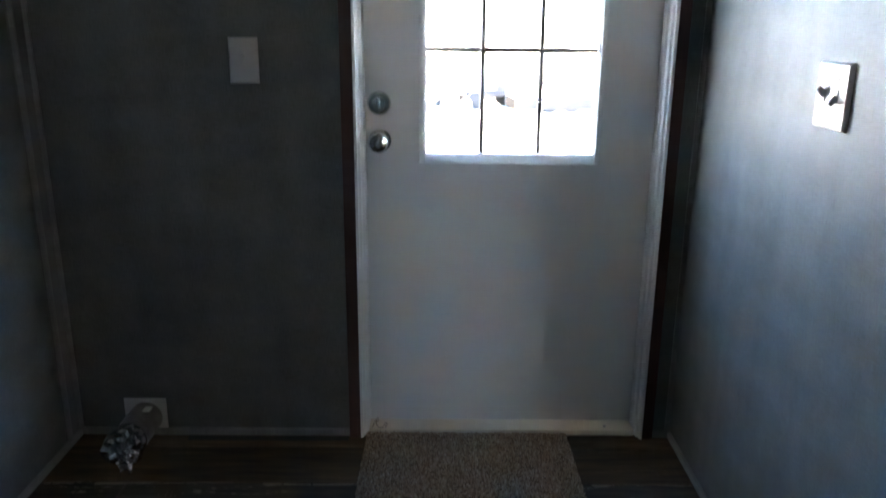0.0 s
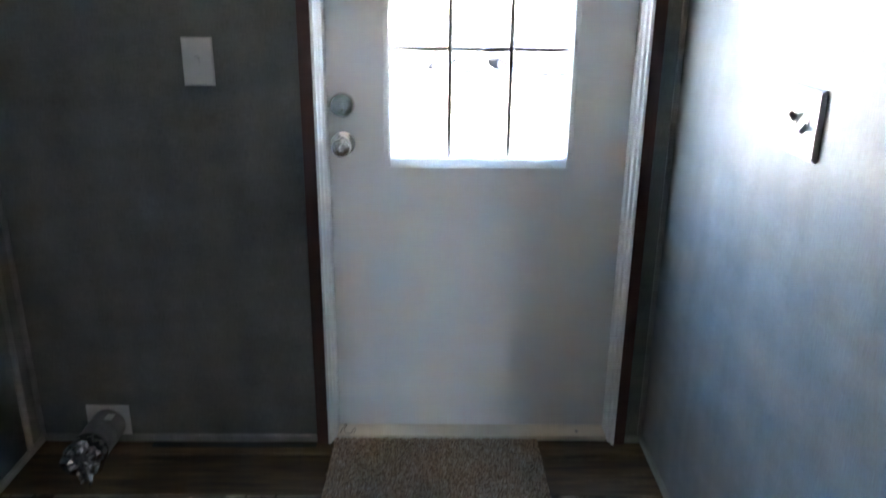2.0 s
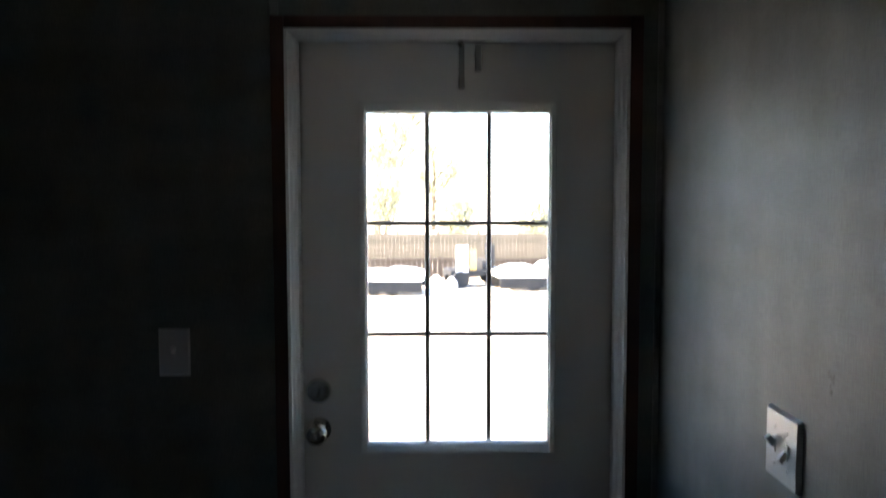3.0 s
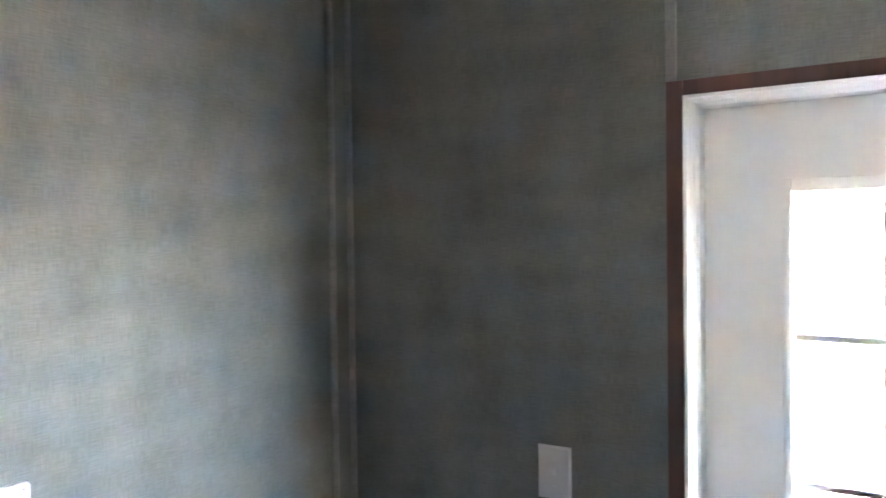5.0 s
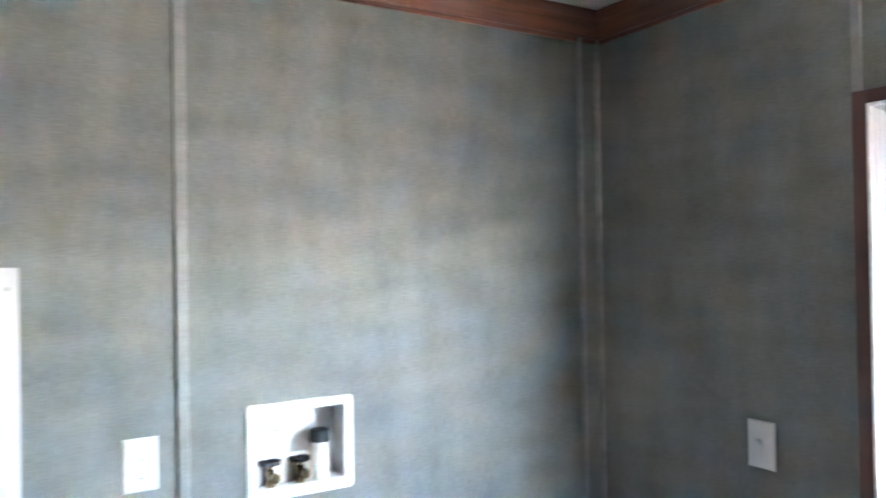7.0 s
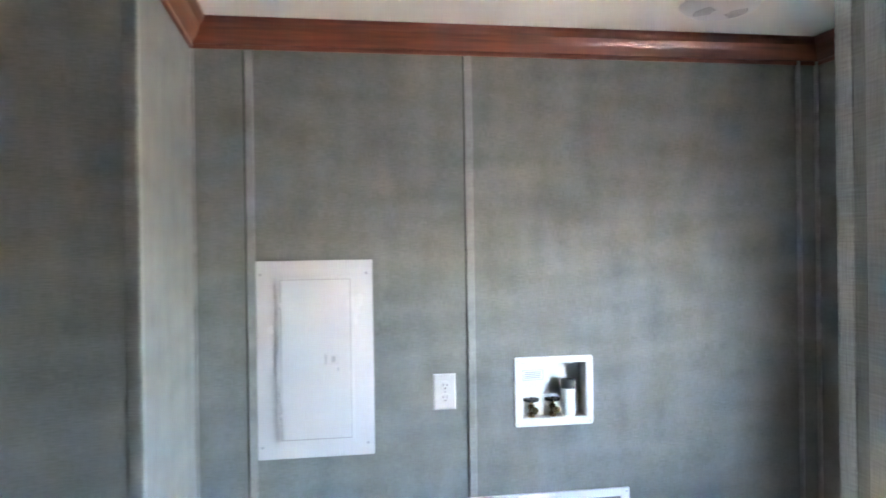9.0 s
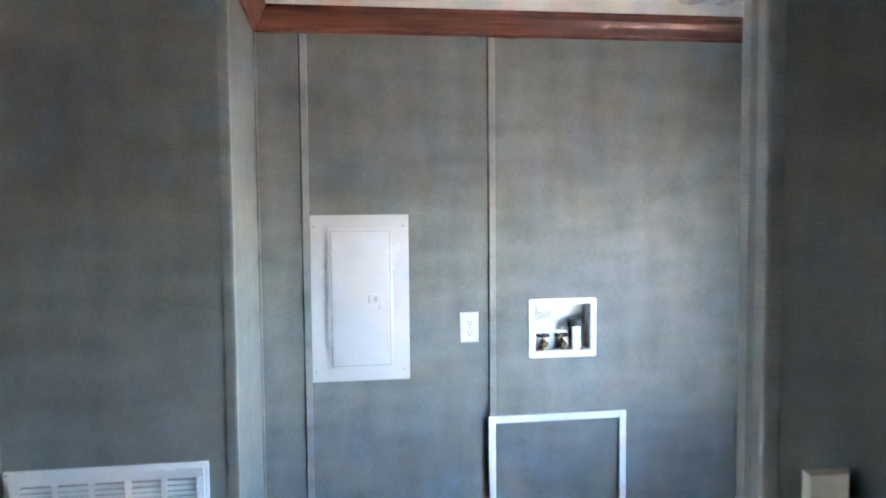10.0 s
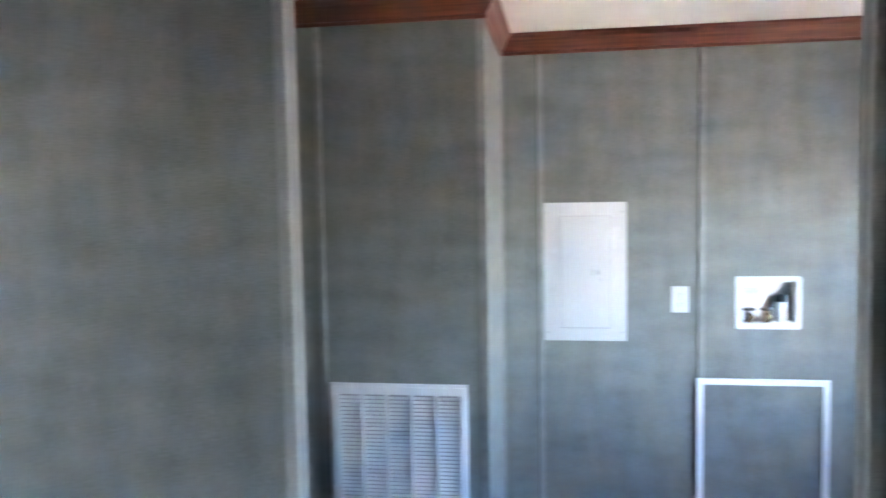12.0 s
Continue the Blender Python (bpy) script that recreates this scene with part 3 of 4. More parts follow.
sw1 = thing("light_switch", (0.571, 0, 1.126), 0, "white single toggle switch plate on the grey wall", "switch")
plate_body(0.079, 0.121, 0.006, 0.004, PLASTIC, sw1)
toggle(0, 0, -0.006, True, PLASTIC, sw1)
for z in (0.031, -0.031):
    screw(0, z, -0.006, sw1, 0.0032, PLASTIC)

sw2 = thing("light_switch", (PART_X0, -0.711, 1.103), -90, "white double toggle switch plate beside the outside door", "switch")
plate_body(0.116, 0.120, 0.009, 0.004, PLASTIC, sw2)
for x, up in ((-0.023, True), (0.023, False)):
    toggle(x, 0, -0.009, up, PLASTIC, sw2)
    for z in (0.031, -0.031):
        screw(x, z, -0.009, sw2, 0.0032, PLASTIC)

sw3 = thing("light_switch", (PART_X1, -1.181, 1.187), 90, "ivory toggle switch plate with sloped rim on the dark partition", "switch")
plate_body(0.075, 0.112, 0.012, 0.006, IVORY, sw3)
toggle(0, 0, -0.012, True, IVORY, sw3)
for z in (0.031, -0.031):
    screw(0, z, -0.012, sw3, 0.0032, IVORY)

outlet = thing("wall_outlet", (0, -1.389, 1.162), 90, "white duplex outlet with plate on the grey panel wall", "outlet")
plate_body(0.075, 0.119, 0.006, 0.004, PLASTIC, outlet)
for z in (0.020, -0.020):
    face = part("socket", turned([(0.0165, 0.0), (0.0165, 0.002), (0.0155, 0.0028)], (0, -0.006, z), "y", 20), PLASTIC, outlet)
    part("slot", box(-0.0072, -0.0052, -0.0096, -0.0086, z - 0.001, z + 0.008), DARK, face)
    part("slot", box(0.0050, 0.0070, -0.0096, -0.0086, z, z + 0.007), DARK, face)
    part("slot", turned([(0.0026, 0.0), (0.0026, 0.001)], (0, -0.0086, z - 0.008), "y", 10), DARK, face)
screw(0, 0, -0.006, outlet)


# ---- breaker panel ----
panel = thing("breaker_panel", (0, -1.8095, 0.970), 90, "white enamelled breaker panel cover with closed door", "breaker panel")
PW, PH = 0.372, 0.636
part("cover", box(-PW / 2, PW / 2, -0.010, -0.0005, 0, PH, 0.0035, 2), PANEL_WHITE, panel)
# raised rim round the door
x0, x1, z0, z1 = -PW / 2 + 0.060, PW / 2 - 0.064, 0.050, PH - 0.050
part("door_rim", rounded_slab(x0, x1, z0, z1, -0.0095, -0.0190, 0.014, 0.008), PANEL_WHITE, panel)
pdoor = part("panel_door", rounded_slab(x0 + 0.017, x1 - 0.012, z0 + 0.013, z1 - 0.013, -0.0185, -0.0215, 0.008, 0.0012), PANEL_WHITE, panel, "flat white panel door")
# thin grey strips carry the shade of the gap round the door
for gx0, gx1, gz0, gz1 in ((x0 + 0.0150, x0 + 0.0168, z0 + 0.010, z1 - 0.010), (x1 - 0.0118, x1 - 0.0098, z0 + 0.013, z1 - 0.013), (x0 + 0.017, x1 - 0.010, z0 + 0.0103, z0 + 0.0128), (x0 + 0.017, x1 - 0.010, z1 - 0.0128, z1 - 0.0115)):
    part("door_gap", box(gx0, gx1, -0.0197, -0.0187, gz0, gz1), SLOT_SHADE, panel)
for z in (z1 - 0.095, z0 + 0.090):
    part("hinge", box(x0 + 0.010, x0 + 0.020, -0.0235, -0.0187, z - 0.010, z + 0.010, 0.0015), PANEL_WHITE, panel)
    part("hinge_pin", turned([(0.0028, 0.0), (0.0028, 0.002)], (x0 + 0.014, -0.0234, z - 0.006), "y", 8), INK, panel)
latch = part("latch", box(0.030, 0.078, -0.0233, -0.0208, PH - 0.335, PH - 0.303, 0.001), PANEL_WHITE, pdoor)
part("latch_slot", box(0.029, 0.032, -0.0243, -0.0225, PH - 0.336, PH - 0.302), INK, pdoor)
part("latch_tab", box(0.050, 0.062, -0.0253, -0.0225, PH - 0.328, PH - 0.309, 0.001), SCREW, pdoor)
part("rating_mark", box(0.068, 0.071, -0.0220, -0.0210, PH - 0.358, PH - 0.346), INK, pdoor)
for x in (-PW / 2 + 0.014, PW / 2 - 0.022):
    for z in (0.040, PH - 0.044):
        screw(x, z, -0.010, panel, 0.0048)


# ---- washer outlet box ----
wbx = thing("washer_outlet_box", (0, -1.0120, 1.030), 90, "white recessed washer outlet box with two valves and drain", "outlet box")
BW, BH = 0.278, 0.236
lx0, lx1, lz0, lz1 = -0.112, 0.113, 0.028, 0.212
def ring_at(y, grow, r):
    return [(x, y, z) for x, z in rounded(-BW / 2 + grow, BW / 2 - grow, grow, BH - grow, r)]


def lip_at(y, grow, r):
    return [(x, y, z) for x, z in rounded(lx0 + grow, lx1 - grow, lz0 + grow, lz1 - grow, r)]


part("flange", loft([ring_at(-0.0005, 0.0, 0.010), ring_at(-0.005, 0.0, 0.010), ring_at(-0.007, 0.0015, 0.009), lip_at(-0.007, -0.004, 0.006), lip_at(-0.004, 0.0, 0.003), lip_at(-0.0005, 0.0, 0.003)], cap=False), BOX_WHITE, wbx)
part("box_back", box(lx0 - 0.004, lx1 + 0.004, 0.064, 0.068, lz0 - 0.004, lz1 + 0.004), BOX_WHITE, wbx)
for nm, x0, x1, z0, z1 in (("box_side", lx0 - 0.004, lx0, lz0, lz1), ("box_side", lx1, lx1 + 0.004, lz0, lz1), ("box_top", lx0 - 0.004, lx1 + 0.004, lz1, lz1 + 0.004), ("box_floor", lx0 - 0.004, lx1 + 0.004, lz0 - 0.004, lz0)):
    part(nm, box(x0, x1, -0.0005, 0.064, z0, z1), BOX_WHITE, wbx)
for x in (-BW / 2 + 0.010, BW / 2 - 0.012):
    for z in (0.010, BH - 0.012):
        screw(x, z, -0.007, wbx, 0.0026)
lab = part("label", box(-0.092, -0.018, 0.0630, 0.0638, 0.145, 0.181), PAPER, wbx, "small printed label")
for x0, x1, z0, z1 in ((-0.092, -0.018, 0.1795, 0.181), (-0.092, -0.018, 0.145, 0.1465), (-0.092, -0.0905, 0.1465, 0.1795), (-0.0195, -0.018, 0.1465, 0.1795)):
    part("print_border", box(x0, x1, 0.0625, 0.0632, z0, z1), INK, lab)
for k in range(4):
    part("print_line", box(-0.084, -0.028, 0.0624, 0.0632, 0.152 + k * 0.0065, 0.1545 + k * 0.0065), INK, lab)
hub = part("valve_plate", box(-0.110, 0.025, 0.030, 0.034, lz0, lz0 + 0.072, 0.001), BOX_WHITE, wbx)
for vx in (-0.075, 0.001):
    valve = part("valve", turned([(0.013, 0.0), (0.013, 0.014), (0.009, 0.016), (0.009, 0.026), (0.012, 0.028), (0.012, 0.040), (0.007, 0.044), (0.006, 0.056)], (vx, 0.016, lz0), "z", 16), BRASS, wbx, "brass hose valve")
    part("valve_outlet", turned([(0.008, 0.0), (0.008, 0.014), (0.0125, 0.015), (0.0125, 0.027), (0.009, 0.0275)], (vx + 0.004, 0.010, lz0 + 0.027), "y", 16), BRASS, valve)
    bm = bmesh.new()
    for k in range(9):
        a0 = 2 * math.pi * k / 9
        add_turned(bm, [(0.006, -0.005), (0.0075, 0.0), (0.006, 0.005)], (vx + 0.021 * math.cos(a0), 0.016 + 0.021 * math.sin(a0), lz0 + 0.059), "z", 8)
    add_turned(bm, [(0.017, -0.003), (0.019, 0.0), (0.017, 0.003)], (vx, 0.016, lz0 + 0.059), "z", 18)
    add_turned(bm, [(0.006, -0.004), (0.006, 0.007), (0.003, 0.009)], (vx, 0.016, lz0 + 0.059), "z", 10)
    part("hand_wheel", bm, IRON, valve, "dark scalloped hand wheel")
part("tie_wire", turned([(0.0012, 0.0), (0.0012, 0.060)], (-0.036, 0.008, lz0 + 0.004), "z", 6), BOX_WHITE, wbx)
drain = part("drain_pipe", turned([(0.0235, 0.0), (0.0235, 0.094), (0.0225, 0.096)], (0.060, 0.028, lz0), "z", 24), BOX_WHITE, wbx, "white plastic drain stub")
part("drain_cap", turned([(0.0262, 0.0), (0.0262, 0.026), (0.022, 0.031), (0.010, 0.032)], (0.060, 0.028, lz0 + 0.092), "z", 24), BLACK_RUBBER, drain, "black rubber cap")


# ---- access hatch in the panel wall ----
hatch = thing("access_hatch", (0, -1.034, 0.05), 90, "white framed access panel low on the grey wall", "access panel")
HW, HH, FWD = 0.565, 0.757, 0.028
part("hatch_panel", box(-HW / 2 + 0.02, HW / 2 - 0.02, -0.009, -0.0005, 0.02, HH - 0.02), VINYL, hatch)
for nm, x0, x1, z0, z1 in (("frame_stile", -HW / 2, -HW / 2 + FWD, 0, HH), ("frame_stile", HW / 2 - FWD, HW / 2, 0, HH), ("frame_rail", -HW / 2 + FWD, HW / 2 - FWD, HH - FWD, HH), ("frame_rail", -HW / 2 + FWD, HW / 2 - FWD, 0, FWD)):
    part(nm, box(x0, x1, -0.022, -0.0085, z0, z1, 0.003, 2), HATCH_WHITE, hatch)
for x in (-HW / 2 + 0.010, HW / 2 - 0.012):
    screw(x, HH - 0.012, -0.022, hatch, 0.003)


# ---- return-air grille ----
grille = thing("return_air_grille", (CLOSET_X, -2.5315, 0.275), 90, "white stamped steel return-air grille in the closet wall", "air grille")
GW, GH = 0.534, 0.665
for nm, x0, x1, z0, z1 in (("outer_frame", -GW / 2, -GW / 2 + 0.026, 0, GH), ("outer_frame", GW / 2 - 0.026, GW / 2, 0, GH), ("outer_frame", -GW / 2 + 0.026, GW / 2 - 0.026, GH - 0.016, GH), ("outer_frame", -GW / 2 + 0.026, GW / 2 - 0.026, 0, 0.016)):
    part(nm, box(x0, x1, -0.008, -0.0005, z0, z1, 0.002, 2), GRILLE_WHITE, grille)
ix0, ix1, iz0, iz1 = -GW / 2 + 0.014, GW / 2 - 0.012, 0.018, GH - 0.012
cols = [(ix0 + 0.030 + k * 0.0945, ix0 + 0.030 + k * 0.0945 + 0.078) for k in range(5)]
sz0, sz1 = iz0 + 0.030, iz1 - 0.030
bm = bmesh.new()
edges = [ix0] + [v for c in cols for v in c] + [ix1]
for k in range(0, len(edges), 2):
    add_box(bm, edges[k], edges[k + 1], -0.014, -0.0085, sz0, sz1, 0.0012)
add_box(bm, ix0, ix1, -0.014, -0.0085, sz1, iz1, 0.0012)
add_box(bm, ix0, ix1, -0.014, -0.0085, iz0, sz0, 0.0012)
front = part("grille_door", bm, GRILLE_WHITE, grille, smooth=False)
rows_n = 38
slat_bm = bmesh.new()
add_box(slat_bm, 0, 0.078, -0.0145, -0.0135, 0.0, 0.0119)
bmesh.ops.rotate(slat_bm, cent=(0, -0.0135, 0.0), matrix=Matrix.Rotation(radians(-38), 3, "X"), verts=slat_bm.verts)
slat_me = bpy.data.meshes.new("slat")
slat_bm.to_mesh(slat_me), slat_bm.free()
slat_me.materials.append(GRILLE_WHITE)
for c in cols:
    for k in range(rows_n):
        ob = new("slat", slat_me)
        ob.parent = front
        ob.location = (c[0], 0, sz0 + 0.002 + (sz1 - sz0 - 0.004) * k / rows_n)
part("filter", box(-0.235, 0.235, 0.020, 0.030, 0.04, GH - 0.035), FILTER, grille, "grey air filter behind the slats")
for x in (-GW / 2 + 0.085, GW / 2 - 0.100):
    part("latch", box(x - 0.016, x + 0.012, -0.018, -0.0138, iz1 - 0.012, iz1 - 0.002, 0.0018, 2), GRILLE_WHITE, grille)
screw(-GW / 2 + 0.008, GH - 0.010, -0.008, grille, 0.0035)


# ---- ceiling vent ----
cv = thing("ceiling_vent", (0.350, -0.580, CEIL), 0, "round white ceiling vent with concentric slots", "ceiling vent")
bm = bmesh.new()
add_turned(bm, [(0.012, -0.026), (0.084, -0.026), (0.088, -0.0235), (0.102, -0.020), (0.113, -0.012), (0.120, -0.005), (0.121, -0.0005), (0.05, -0.0005)], (0, 0, 0), "z", 48)
part("dish", bm, PLASTIC, cv)
# raised grey arcs, the slots' shade put into their colour
for k in range(7):
    r = 0.030 + 0.0075 * k
    bm = bmesh.new()
    for side in (0, 1):
        a0, a1 = math.pi * side + 0.85, math.pi * (side + 1) - 0.85
        steps = 14
        rr = []
        for s in range(steps + 1):
            a = a0 + (a1 - a0) * s / steps
            rr.append([bm.verts.new((q * math.cos(a), q * math.sin(a), h)) for q, h in ((r, -0.0257), (r + 0.0034, -0.0257), (r + 0.0034, -0.0264), (r, -0.0264))])
        for a, b in zip(rr, rr[1:]):
            for j in range(4):
                bm.faces.new((a[j], a[(j + 1) % 4], b[(j + 1) % 4], b[j]))
        bm.faces.new(rr[0]), bm.faces.new(rr[-1][::-1])
    bmesh.ops.recalc_face_normals(bm, faces=bm.faces)
    part("slot", bm, SLOT_SHADE, cv)


# ---- dryer vent stub ----
dv = thing("dryer_vent", (0.206, 0, 0.062), 0, "galvanised dryer duct with crumpled foil end", "dryer vent")
part("wall_plate", box(-0.064, 0.064, -0.004, -0.0005, -0.058, 0.062, 0.001), PLATE_GREY, dv, "pale grey square wall plate")
duct = part("duct", turned([(0.049, 0.003), (0.049, 0.060), (0.0505, 0.062), (0.0505, 0.066), (0.049, 0.068), (0.049, 0.185)], (0, 0, 0), "y", 36), GALVANISED, dv, "dull galvanised duct")
part("duct_label", box(0.012, 0.034, -0.060, -0.030, 0.0455, 0.0500, 0.001), PAPER, duct)
rng = random.Random(4)
bm = bmesh.new()
rings, stepn = [], 30
folds = [rng.uniform(-1, 1) for _ in range(stepn)]
for r, h in ((0.0500, 0.135), (0.0505, 0.155), (0.0540, 0.175), (0.0580, 0.190), (0.0520, 0.199), (0.0420, 0.196), (0.0310, 0.203), (0.0190, 0.196), (0.0080, 0.202)):
    ring = []
    for k in range(stepn):
        a = 2 * math.pi * k / stepn
        wob = 0.0 if h < 0.14 else 1.0
        crease = 0.6 * folds[k] + 0.4 * rng.uniform(-1, 1)
        rr = r + wob * 0.0060 * crease * min(1.0, r / 0.03)
        ring.append(bm.verts.new((rr * math.cos(a), -h - wob * 0.0120 * (0.5 * folds[(k * 3) % stepn] + 0.5 * rng.uniform(-1, 1)), max(-0.055, rr * math.sin(a)))))
    rings.append(ring)
for a, b in zip(rings, rings[1:]):
    for k in range(stepn):
        bm.faces.new((a[k], b[k], b[(k + 1) % stepn], a[(k + 1) % stepn]))
bm.faces.new(rings[-1])
bmesh.ops.triangulate(bm, faces=bm.faces)
bmesh.ops.recalc_face_normals(bm, faces=bm.faces)
part("foil_cap", bm, FOIL, dv, "crumpled bright foil", smooth=False)
bm = bmesh.new()
for k in range(7):
    c = Vector((0.02 + rng.uniform(-0.02, 0.02), -0.205 - rng.uniform(0, 0.02), -0.046))
    vs = [bm.verts.new(c + Vector((rng.uniform(-0.014, 0.014), rng.uniform(-0.012, 0.012), rng.uniform(-0.012, 0.014)))) for _ in range(5)]
    bmesh.ops.convex_hull(bm, input=vs)
part("foil_scrap", bm, FOIL, dv, smooth=False)


# ---- door mat ----
doormat = thing("door_mat", (1.188, -0.166, 0.0), 0, "brown flecked looped-pile door mat by the threshold", "door mat")
MW, MD = 0.306, 0.168
part("backing", box(-MW, MW, -MD, MD, 0.0004, 0.006, 0.002), MAT_BACK, doormat)
gen = np.random.default_rng(7)
nx, ny = 170, 94
gx, gy = np.meshgrid(np.linspace(-MW, MW, nx), np.linspace(-MD, MD, ny))
cx = gx.ravel() + gen.uniform(-0.0022, 0.0022, nx * ny)
cy = gy.ravel() + gen.uniform(-0.0022, 0.0022, nx * ny)
rad, hgt = gen.uniform(0.0016, 0.0026, nx * ny), gen.uniform(0.010, 0.0145, nx * ny)
tx, ty = gen.uniform(-0.002, 0.002, nx * ny), gen.uniform(-0.002, 0.002, nx * ny)
ring = [(1, 0), (0, 1), (-1, 0), (0, -1)]
verts = np.concatenate([np.stack([cx + rad * a, cy + rad * b, np.full_like(cx, 0.004)], 1) for a, b in ring]
                       + [np.stack([cx + tx + rad * 0.75 * a, cy + ty + rad * 0.75 * b, hgt * 0.85], 1) for a, b in ring]
                       + [np.stack([cx + tx, cy + ty, hgt], 1)])
n = nx * ny
faces = []
for i in range(n):
    for k in range(4):
        j = (k + 1) % 4
        faces.append((k * n + i, j * n + i, (4 + j) * n + i, (4 + k) * n + i))
        faces.append(((4 + k) * n + i, (4 + j) * n + i, 8 * n + i))
me = bpy.data.meshes.new("pile")
me.from_pydata(verts.tolist(), [], faces)
me.materials.append(MAT_PILE)
pile = new("pile", me)
pile.parent = doormat
tagged(pile, "flecked brown and grey loops", "", "", "stuff")


# ---- small traces ----
def strand(points, r, name, material, label, category):
    cu = bpy.data.curves.new(name, "CURVE")
    cu.dimensions, cu.bevel_depth, cu.bevel_resolution = "3D", r, 1
    sp = cu.splines.new("BEZIER")
    sp.bezier_points.add(len(points) - 1)
    for bp, p in zip(sp.bezier_points, points):
        bp.co, bp.handle_left_type, bp.handle_right_type = p, "AUTO", "AUTO"
    cu.materials.append(material)
    return tagged(new(name, cu), label, category)


strand([(0.895, 0.014, 0.0205), (0.905, 0.016, 0.040), (0.915, 0.012, 0.052), (0.908, 0.010, 0.034), (0.925, 0.012, 0.0205), (0.940, 0.014, 0.036), (0.936, 0.012, 0.0205)], 0.0011, "loose_string", WIRE, "loose frayed string on the cream threshold", "string")
bm = bmesh.new()
for k in range(9):
    c = Vector((rng.uniform(-0.009, 0.009), -0.0006, rng.uniform(-0.020, 0.020)))
    add_turned(bm, [(rng.uniform(0.002, 0.006), 0.0), (0.002, 0.0005)], c, "y", 9)
scuff = tagged(link("scuff_mark", bm, SMUDGE), "grey scuff smeared on the vinyl wall", "scuff")
scuff.matrix_world = pose(PART_X0, -0.845, 1.250, 0, 0, -90)


# ---- floor planks ----
PWID, PLEN = 0.19, 1.22
plank_meshes = {}


def plank_mesh(length, material):
    """One mesh for every length and tone of board, cut short where it meets a wall."""
    key = (round(length, 3), material.name)
    if key not in plank_meshes:
        me = bpy.data.meshes.new("plank")
        bm = box(-length / 2 + 0.0006, length / 2 - 0.0006, -PWID / 2 + 0.0007, PWID / 2 - 0.0007, -0.011, 0.0, 0.0012)
        bm.to_mesh(me), bm.free()
        me.materials.append(material)
        plank_meshes[key] = me
    return plank_meshes[key]


prng = random.Random(11)
row = 0
y = 0.132 - PWID / 2 - 0.012
while y > SOUTH + PWID / 2:
    x = (-0.10, -0.20, -0.98, -0.40, -0.62, -0.75)[row % 6]
    while x < EAST:
        x0, x1 = max(x, 0.001), min(x + PLEN, EAST - 0.001)
        if x1 - x0 < 0.02:
            x += PLEN
            continue
        ob = new("plank", plank_mesh(x1 - x0, PLANK_BROWN if row < 2 or (row > 3 and prng.random() < 0.3) else PLANK_GREY))
        ob.parent = floor_base
        ob.location = ((x0 + x1) / 2, y, 0.0)
        if prng.random() < 0.5:
            ob.rotation_euler = (0, 0, math.pi)
        x += PLEN
    y -= PWID
    row += 1


# dark strip on top of the planks stands in for a shaded gap
structure("floor_gap", box(0.335, 0.826, -0.034, -0.0085, 0.0002, 0.0010), DARK, "dark strip laid on the planks, coloured as a shaded floor gap", "floor gap")


# ---- outside ----
GZ = -0.80
structure("ground", box(-1500, 1500, -1500, 1500, GZ - 0.5, GZ), GROUND, "pale sunlit gravel yard reaching to the horizon", "ground")
structure("skirting", box(-0.10, EAST + 0.10, SOUTH - 0.10, 0.12, GZ, -0.101), SIDING, "pale skirting under the house", "skirting")
step = thing("porch_step", (1.295, 0.62, GZ), 0, "pale wooden porch step outside the door", "step")
for k, (d0, d1, h) in enumerate(((-0.46, 0.30, 0.66), (0.30, 0.58, 0.44), (0.58, 0.86, 0.22))):
    part("tread", box(-0.6, 0.6, d0, d1, h - 0.04, h, 0.004), SIDING, step)
    for x in (-0.55, 0.50):
        part("riser_post", box(x, x + 0.05, d1 - 0.06, d1 - 0.01, 0, h - 0.04), SIDING, step)


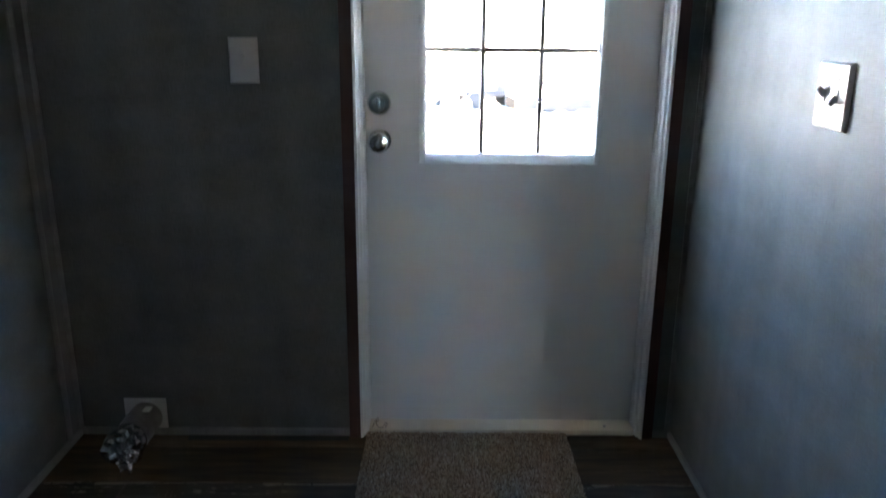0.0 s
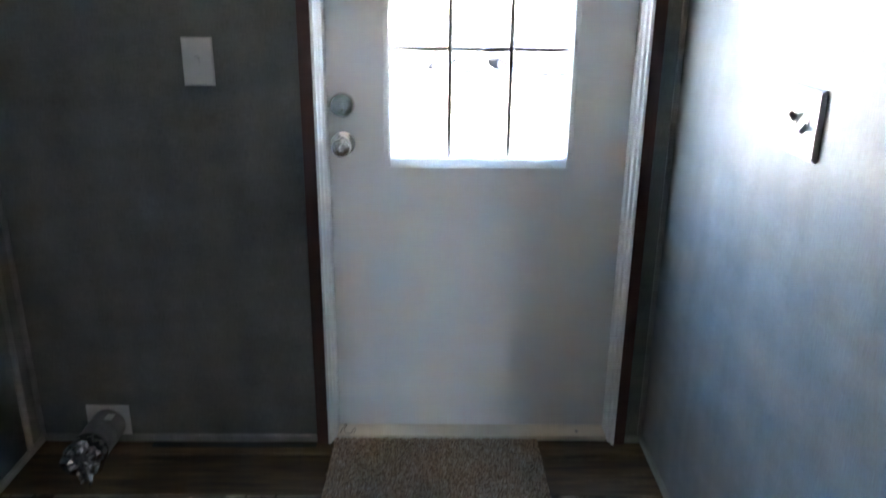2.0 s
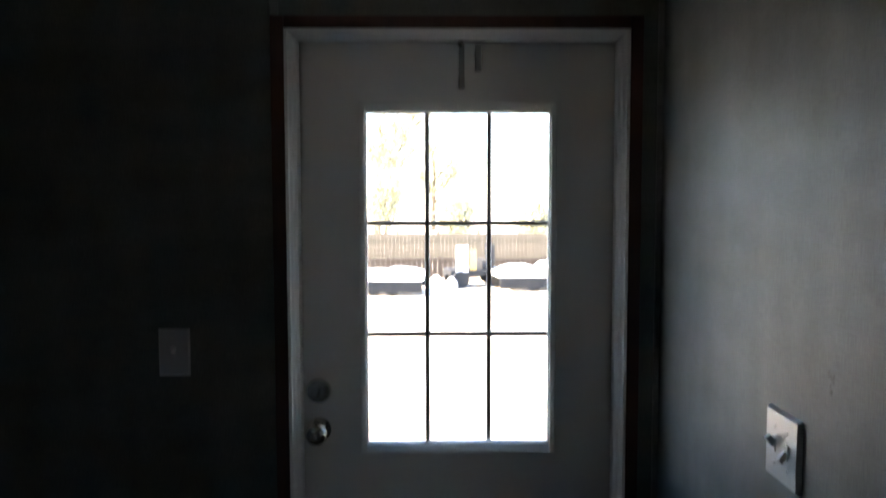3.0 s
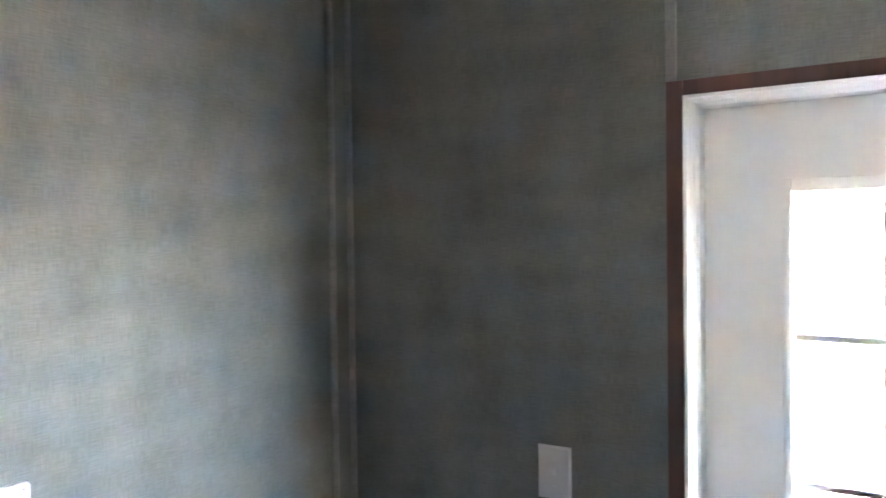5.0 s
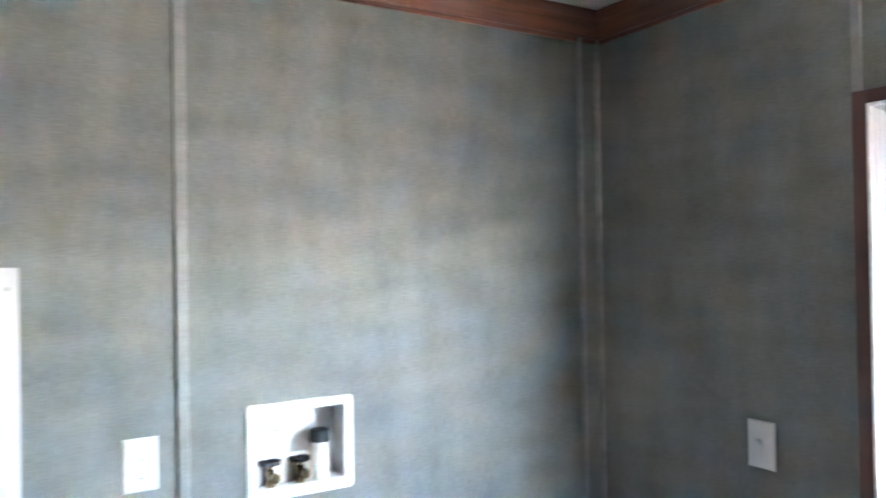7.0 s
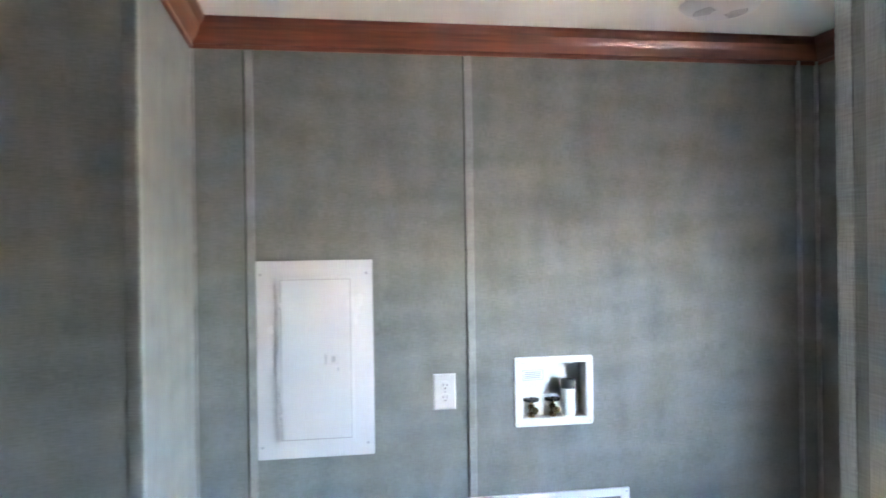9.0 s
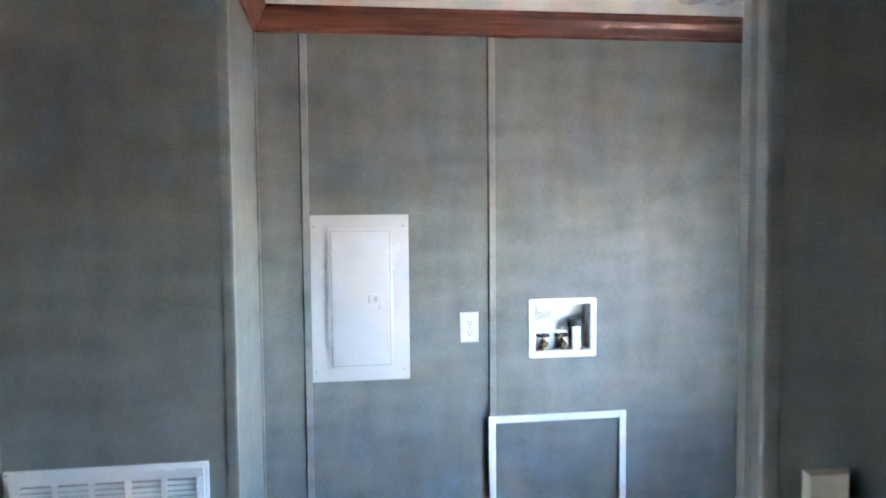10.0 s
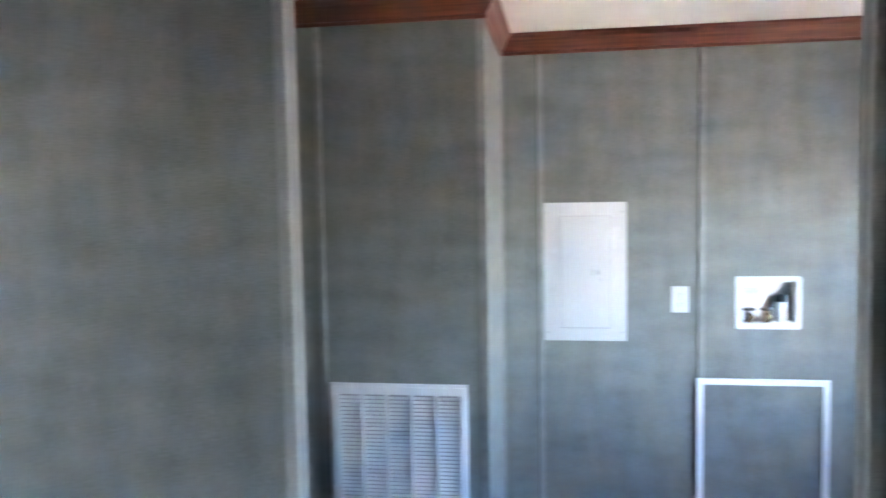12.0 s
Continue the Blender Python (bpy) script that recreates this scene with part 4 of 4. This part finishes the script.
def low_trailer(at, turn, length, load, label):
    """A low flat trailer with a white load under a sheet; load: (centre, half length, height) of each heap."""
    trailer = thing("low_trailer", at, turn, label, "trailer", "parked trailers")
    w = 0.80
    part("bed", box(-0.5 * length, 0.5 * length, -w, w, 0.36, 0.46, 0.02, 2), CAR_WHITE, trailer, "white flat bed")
    # dark sheets at the sides put the shade under the bed into colour
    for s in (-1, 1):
        part("side_skirt", box(-0.48 * length, 0.48 * length, s * 0.72 - 0.03, s * 0.72 + 0.03, 0.08, 0.355, 0.01), TYRE, trailer, "dark sheet coloured as the shade under the bed")
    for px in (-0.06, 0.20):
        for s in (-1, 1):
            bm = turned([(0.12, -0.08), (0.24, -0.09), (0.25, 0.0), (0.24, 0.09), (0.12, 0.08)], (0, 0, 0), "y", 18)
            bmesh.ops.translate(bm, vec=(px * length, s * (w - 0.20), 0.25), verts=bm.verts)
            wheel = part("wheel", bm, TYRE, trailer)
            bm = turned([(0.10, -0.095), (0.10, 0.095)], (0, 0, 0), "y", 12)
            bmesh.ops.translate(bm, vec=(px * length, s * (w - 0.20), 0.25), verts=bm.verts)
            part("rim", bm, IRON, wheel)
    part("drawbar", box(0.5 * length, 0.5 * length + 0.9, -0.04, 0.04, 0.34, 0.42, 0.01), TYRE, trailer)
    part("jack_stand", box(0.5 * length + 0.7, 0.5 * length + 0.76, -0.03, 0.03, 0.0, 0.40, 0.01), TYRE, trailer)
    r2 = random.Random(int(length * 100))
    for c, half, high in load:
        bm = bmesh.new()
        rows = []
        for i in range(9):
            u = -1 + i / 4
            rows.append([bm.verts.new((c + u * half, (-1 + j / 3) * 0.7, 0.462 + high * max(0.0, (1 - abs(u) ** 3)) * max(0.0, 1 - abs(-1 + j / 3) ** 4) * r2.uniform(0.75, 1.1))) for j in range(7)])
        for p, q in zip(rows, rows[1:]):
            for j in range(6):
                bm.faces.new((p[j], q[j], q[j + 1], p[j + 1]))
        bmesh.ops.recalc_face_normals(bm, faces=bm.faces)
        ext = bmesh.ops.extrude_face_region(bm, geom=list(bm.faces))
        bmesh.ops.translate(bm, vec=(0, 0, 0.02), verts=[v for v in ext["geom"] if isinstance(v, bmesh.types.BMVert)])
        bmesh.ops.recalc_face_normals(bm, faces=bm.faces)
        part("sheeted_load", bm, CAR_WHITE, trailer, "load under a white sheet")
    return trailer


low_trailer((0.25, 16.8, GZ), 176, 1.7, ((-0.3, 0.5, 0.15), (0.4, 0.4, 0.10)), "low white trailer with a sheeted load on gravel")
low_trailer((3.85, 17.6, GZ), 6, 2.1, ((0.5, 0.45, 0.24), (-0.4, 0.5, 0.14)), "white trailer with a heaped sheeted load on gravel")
cart = thing("utility_cart", (2.38, 18.2, GZ), 12, "small white utility cart with dark seat", "utility cart")
part("bed", box(-0.75, 0.75, -0.45, 0.45, 0.30, 0.46, 0.03, 2), TYRE, cart)
part("side_panel", box(-0.62, -0.28, -0.46, -0.40, 0.40, 1.10, 0.03, 2), CAR_WHITE, cart)
part("guard_panel", box(-0.24, -0.06, -0.44, -0.40, 0.46, 0.98, 0.02, 2), GUARD_TAN, cart, "yellow-tan guard panel")
part("seat", box(0.10, 0.40, -0.35, 0.35, 0.46, 0.70, 0.05, 2), TYRE, cart)
part("seat_back", box(0.36, 0.46, -0.35, 0.35, 0.60, 1.12, 0.04, 2), TYRE, cart)
for px in (-0.5, 0.5):
    for s in (-1, 1):
        bm = turned([(0.10, -0.07), (0.22, -0.08), (0.22, 0.08), (0.10, 0.07)], (0, 0, 0), "y", 18)
        bmesh.ops.translate(bm, vec=(px, s * 0.46, 0.22), verts=bm.verts)
        part("wheel", bm, TYRE, cart)
for at, sc in (((1.35, 16.4, GZ), 0.40), ((1.75, 17.4, GZ), 0.27)):
    bag = tagged(link("white_sack", turned([(0.5, 0.0), (0.62, 0.25), (0.55, 0.7), (0.30, 1.0), (0.1, 1.15)], (0, 0, 0), "z", 14), CAR_WHITE), "bulging white sack standing on the gravel", "sack", "sacks")
    bag.matrix_world = pose(*at, 0, 0, 20) @ Matrix.Diagonal((sc, sc, sc, 1))

fence = thing("yard_fence", (0, 26.5, GZ), 0, "weathered tan picket fence along the yard", "fence")
for k in range(33):
    x = -24 + 1.5 * k
    part("post", turned([(0.045, 0.0), (0.045, 1.10), (0.02, 1.14)], (x, 0, 0), "z", 8), FENCE, fence)
for z in (0.16, 0.90):
    part("rail", box(-24.2, 24.2, -0.03, 0.03, z, z + 0.10), FENCE, fence)


picket_me = bpy.data.meshes.new("picket")
bm = box(-0.0685, 0.0685, -0.05, -0.032, 0.02, 1.00, 0.004)
bm.to_mesh(picket_me), bm.free()
picket_me.materials.append(FENCE)
for k in range(260):
    ob = new("picket", picket_me)
    ob.parent = fence
    ob.location = (-18.2 + 0.14 * k, 0, 0.02 * math.sin(k * 1.7))


low_fence = thing("low_fence", (0, 20.2, GZ), 0, "low dark brown board fence across the yard", "fence")
for k in range(13):
    part("post", box(-9.05 + 1.5 * k, -8.95 + 1.5 * k, 0.0, 0.10, 0, 0.62, 0.01), FENCE_DARK, low_fence)
part("rail", box(-9.1, 9.1, -0.03, -0.001, 0.50, 0.58, 0.005), FENCE_DARK, low_fence)
board_me = bpy.data.meshes.new("board")
bm = box(-0.073, 0.073, -0.055, -0.0305, 0.01, 0.54, 0.004)
bm.to_mesh(board_me), bm.free()
board_me.materials.append(FENCE_DARK)
for k in range(121):
    ob = new("board", board_me)
    ob.parent = low_fence
    ob.location = (-9.0 + 0.15 * k, 0, 0.012 * math.sin(k * 2.3))


def leafy_tree(at, height, seed, label):
    r = random.Random(seed)
    tree = thing("tree", at, r.uniform(0, 360), label, "tree", "yard trees")
    wood = bmesh.new()
    tips = []

    def limb(p, d, length, radius, depth):
        n, prev = 5, None
        for k in range(n + 1):
            ring = []
            side = d.orthogonal().normalized()
            up = d.cross(side)
            for j in range(7):
                a = 2 * math.pi * j / 7
                ring.append(wood.verts.new(p + (side * math.cos(a) + up * math.sin(a)) * radius * (1 - 0.65 * k / n)))
            if prev:
                for j in range(7):
                    wood.faces.new((prev[j], prev[(j + 1) % 7], ring[(j + 1) % 7], ring[j]))
            prev = ring
            if k >= 2 and depth < 2:
                for _ in range(2):
                    nd = (d + Vector((r.uniform(-1, 1), r.uniform(-1, 1), r.uniform(-0.1, 0.7)))).normalized()
                    limb(p.copy(), nd, length * r.uniform(0.4, 0.62), radius * 0.45, depth + 1)
            tips.append(p.copy()) if depth else None
            d = (d + Vector((r.uniform(-0.15, 0.15), r.uniform(-0.15, 0.15), r.uniform(-0.05, 0.1)))).normalized()
            p = p + d * (length / n)

    limb(Vector((0, 0, 0)), Vector((0, 0, 1)), height * 0.62, height * 0.028, 0)
    part("trunk", wood, BARK, tree)
    vs, fs = [], []
    for p in tips:
        for _ in range(20):
            c = p + Vector((r.gauss(0, 0.32), r.gauss(0, 0.32), r.gauss(0, 0.28)))
            a, b = Vector((r.uniform(-1, 1), r.uniform(-1, 1), r.uniform(-1, 1))), Vector((r.uniform(-1, 1), r.uniform(-1, 1), r.uniform(-1, 1)))
            k = len(vs)
            vs += [c - a * 0.09, c + b * 0.055, c + a * 0.09, c - b * 0.055]
            fs.append((k, k + 1, k + 2, k + 3))
    me = bpy.data.meshes.new("crown")
    me.from_pydata([tuple(v) for v in vs], [], fs)
    me.materials.append(LEAF)
    ob = new("crown", me)
    ob.parent = tree


leafy_tree((-1.1, 38, GZ), 3.4, 12, "low yellow-green bushy tree behind the yard fence")
leafy_tree((-1.9, 43, GZ), 8.5, 3, "yellowing leafy tree behind the yard fence")
leafy_tree((1.4, 52, GZ), 7.4, 5, "small yellow-green tree behind the yard fence")
leafy_tree((2.6, 36, GZ), 2.2, 21, "low yellow-green bushy tree behind the yard fence")
leafy_tree((6.2, 37, GZ), 2.0, 27, "low yellow-green bushy tree behind the yard fence")
leafy_tree((-8.0, 46, GZ), 6.5, 9, "tall yellowing tree behind the yard fence")
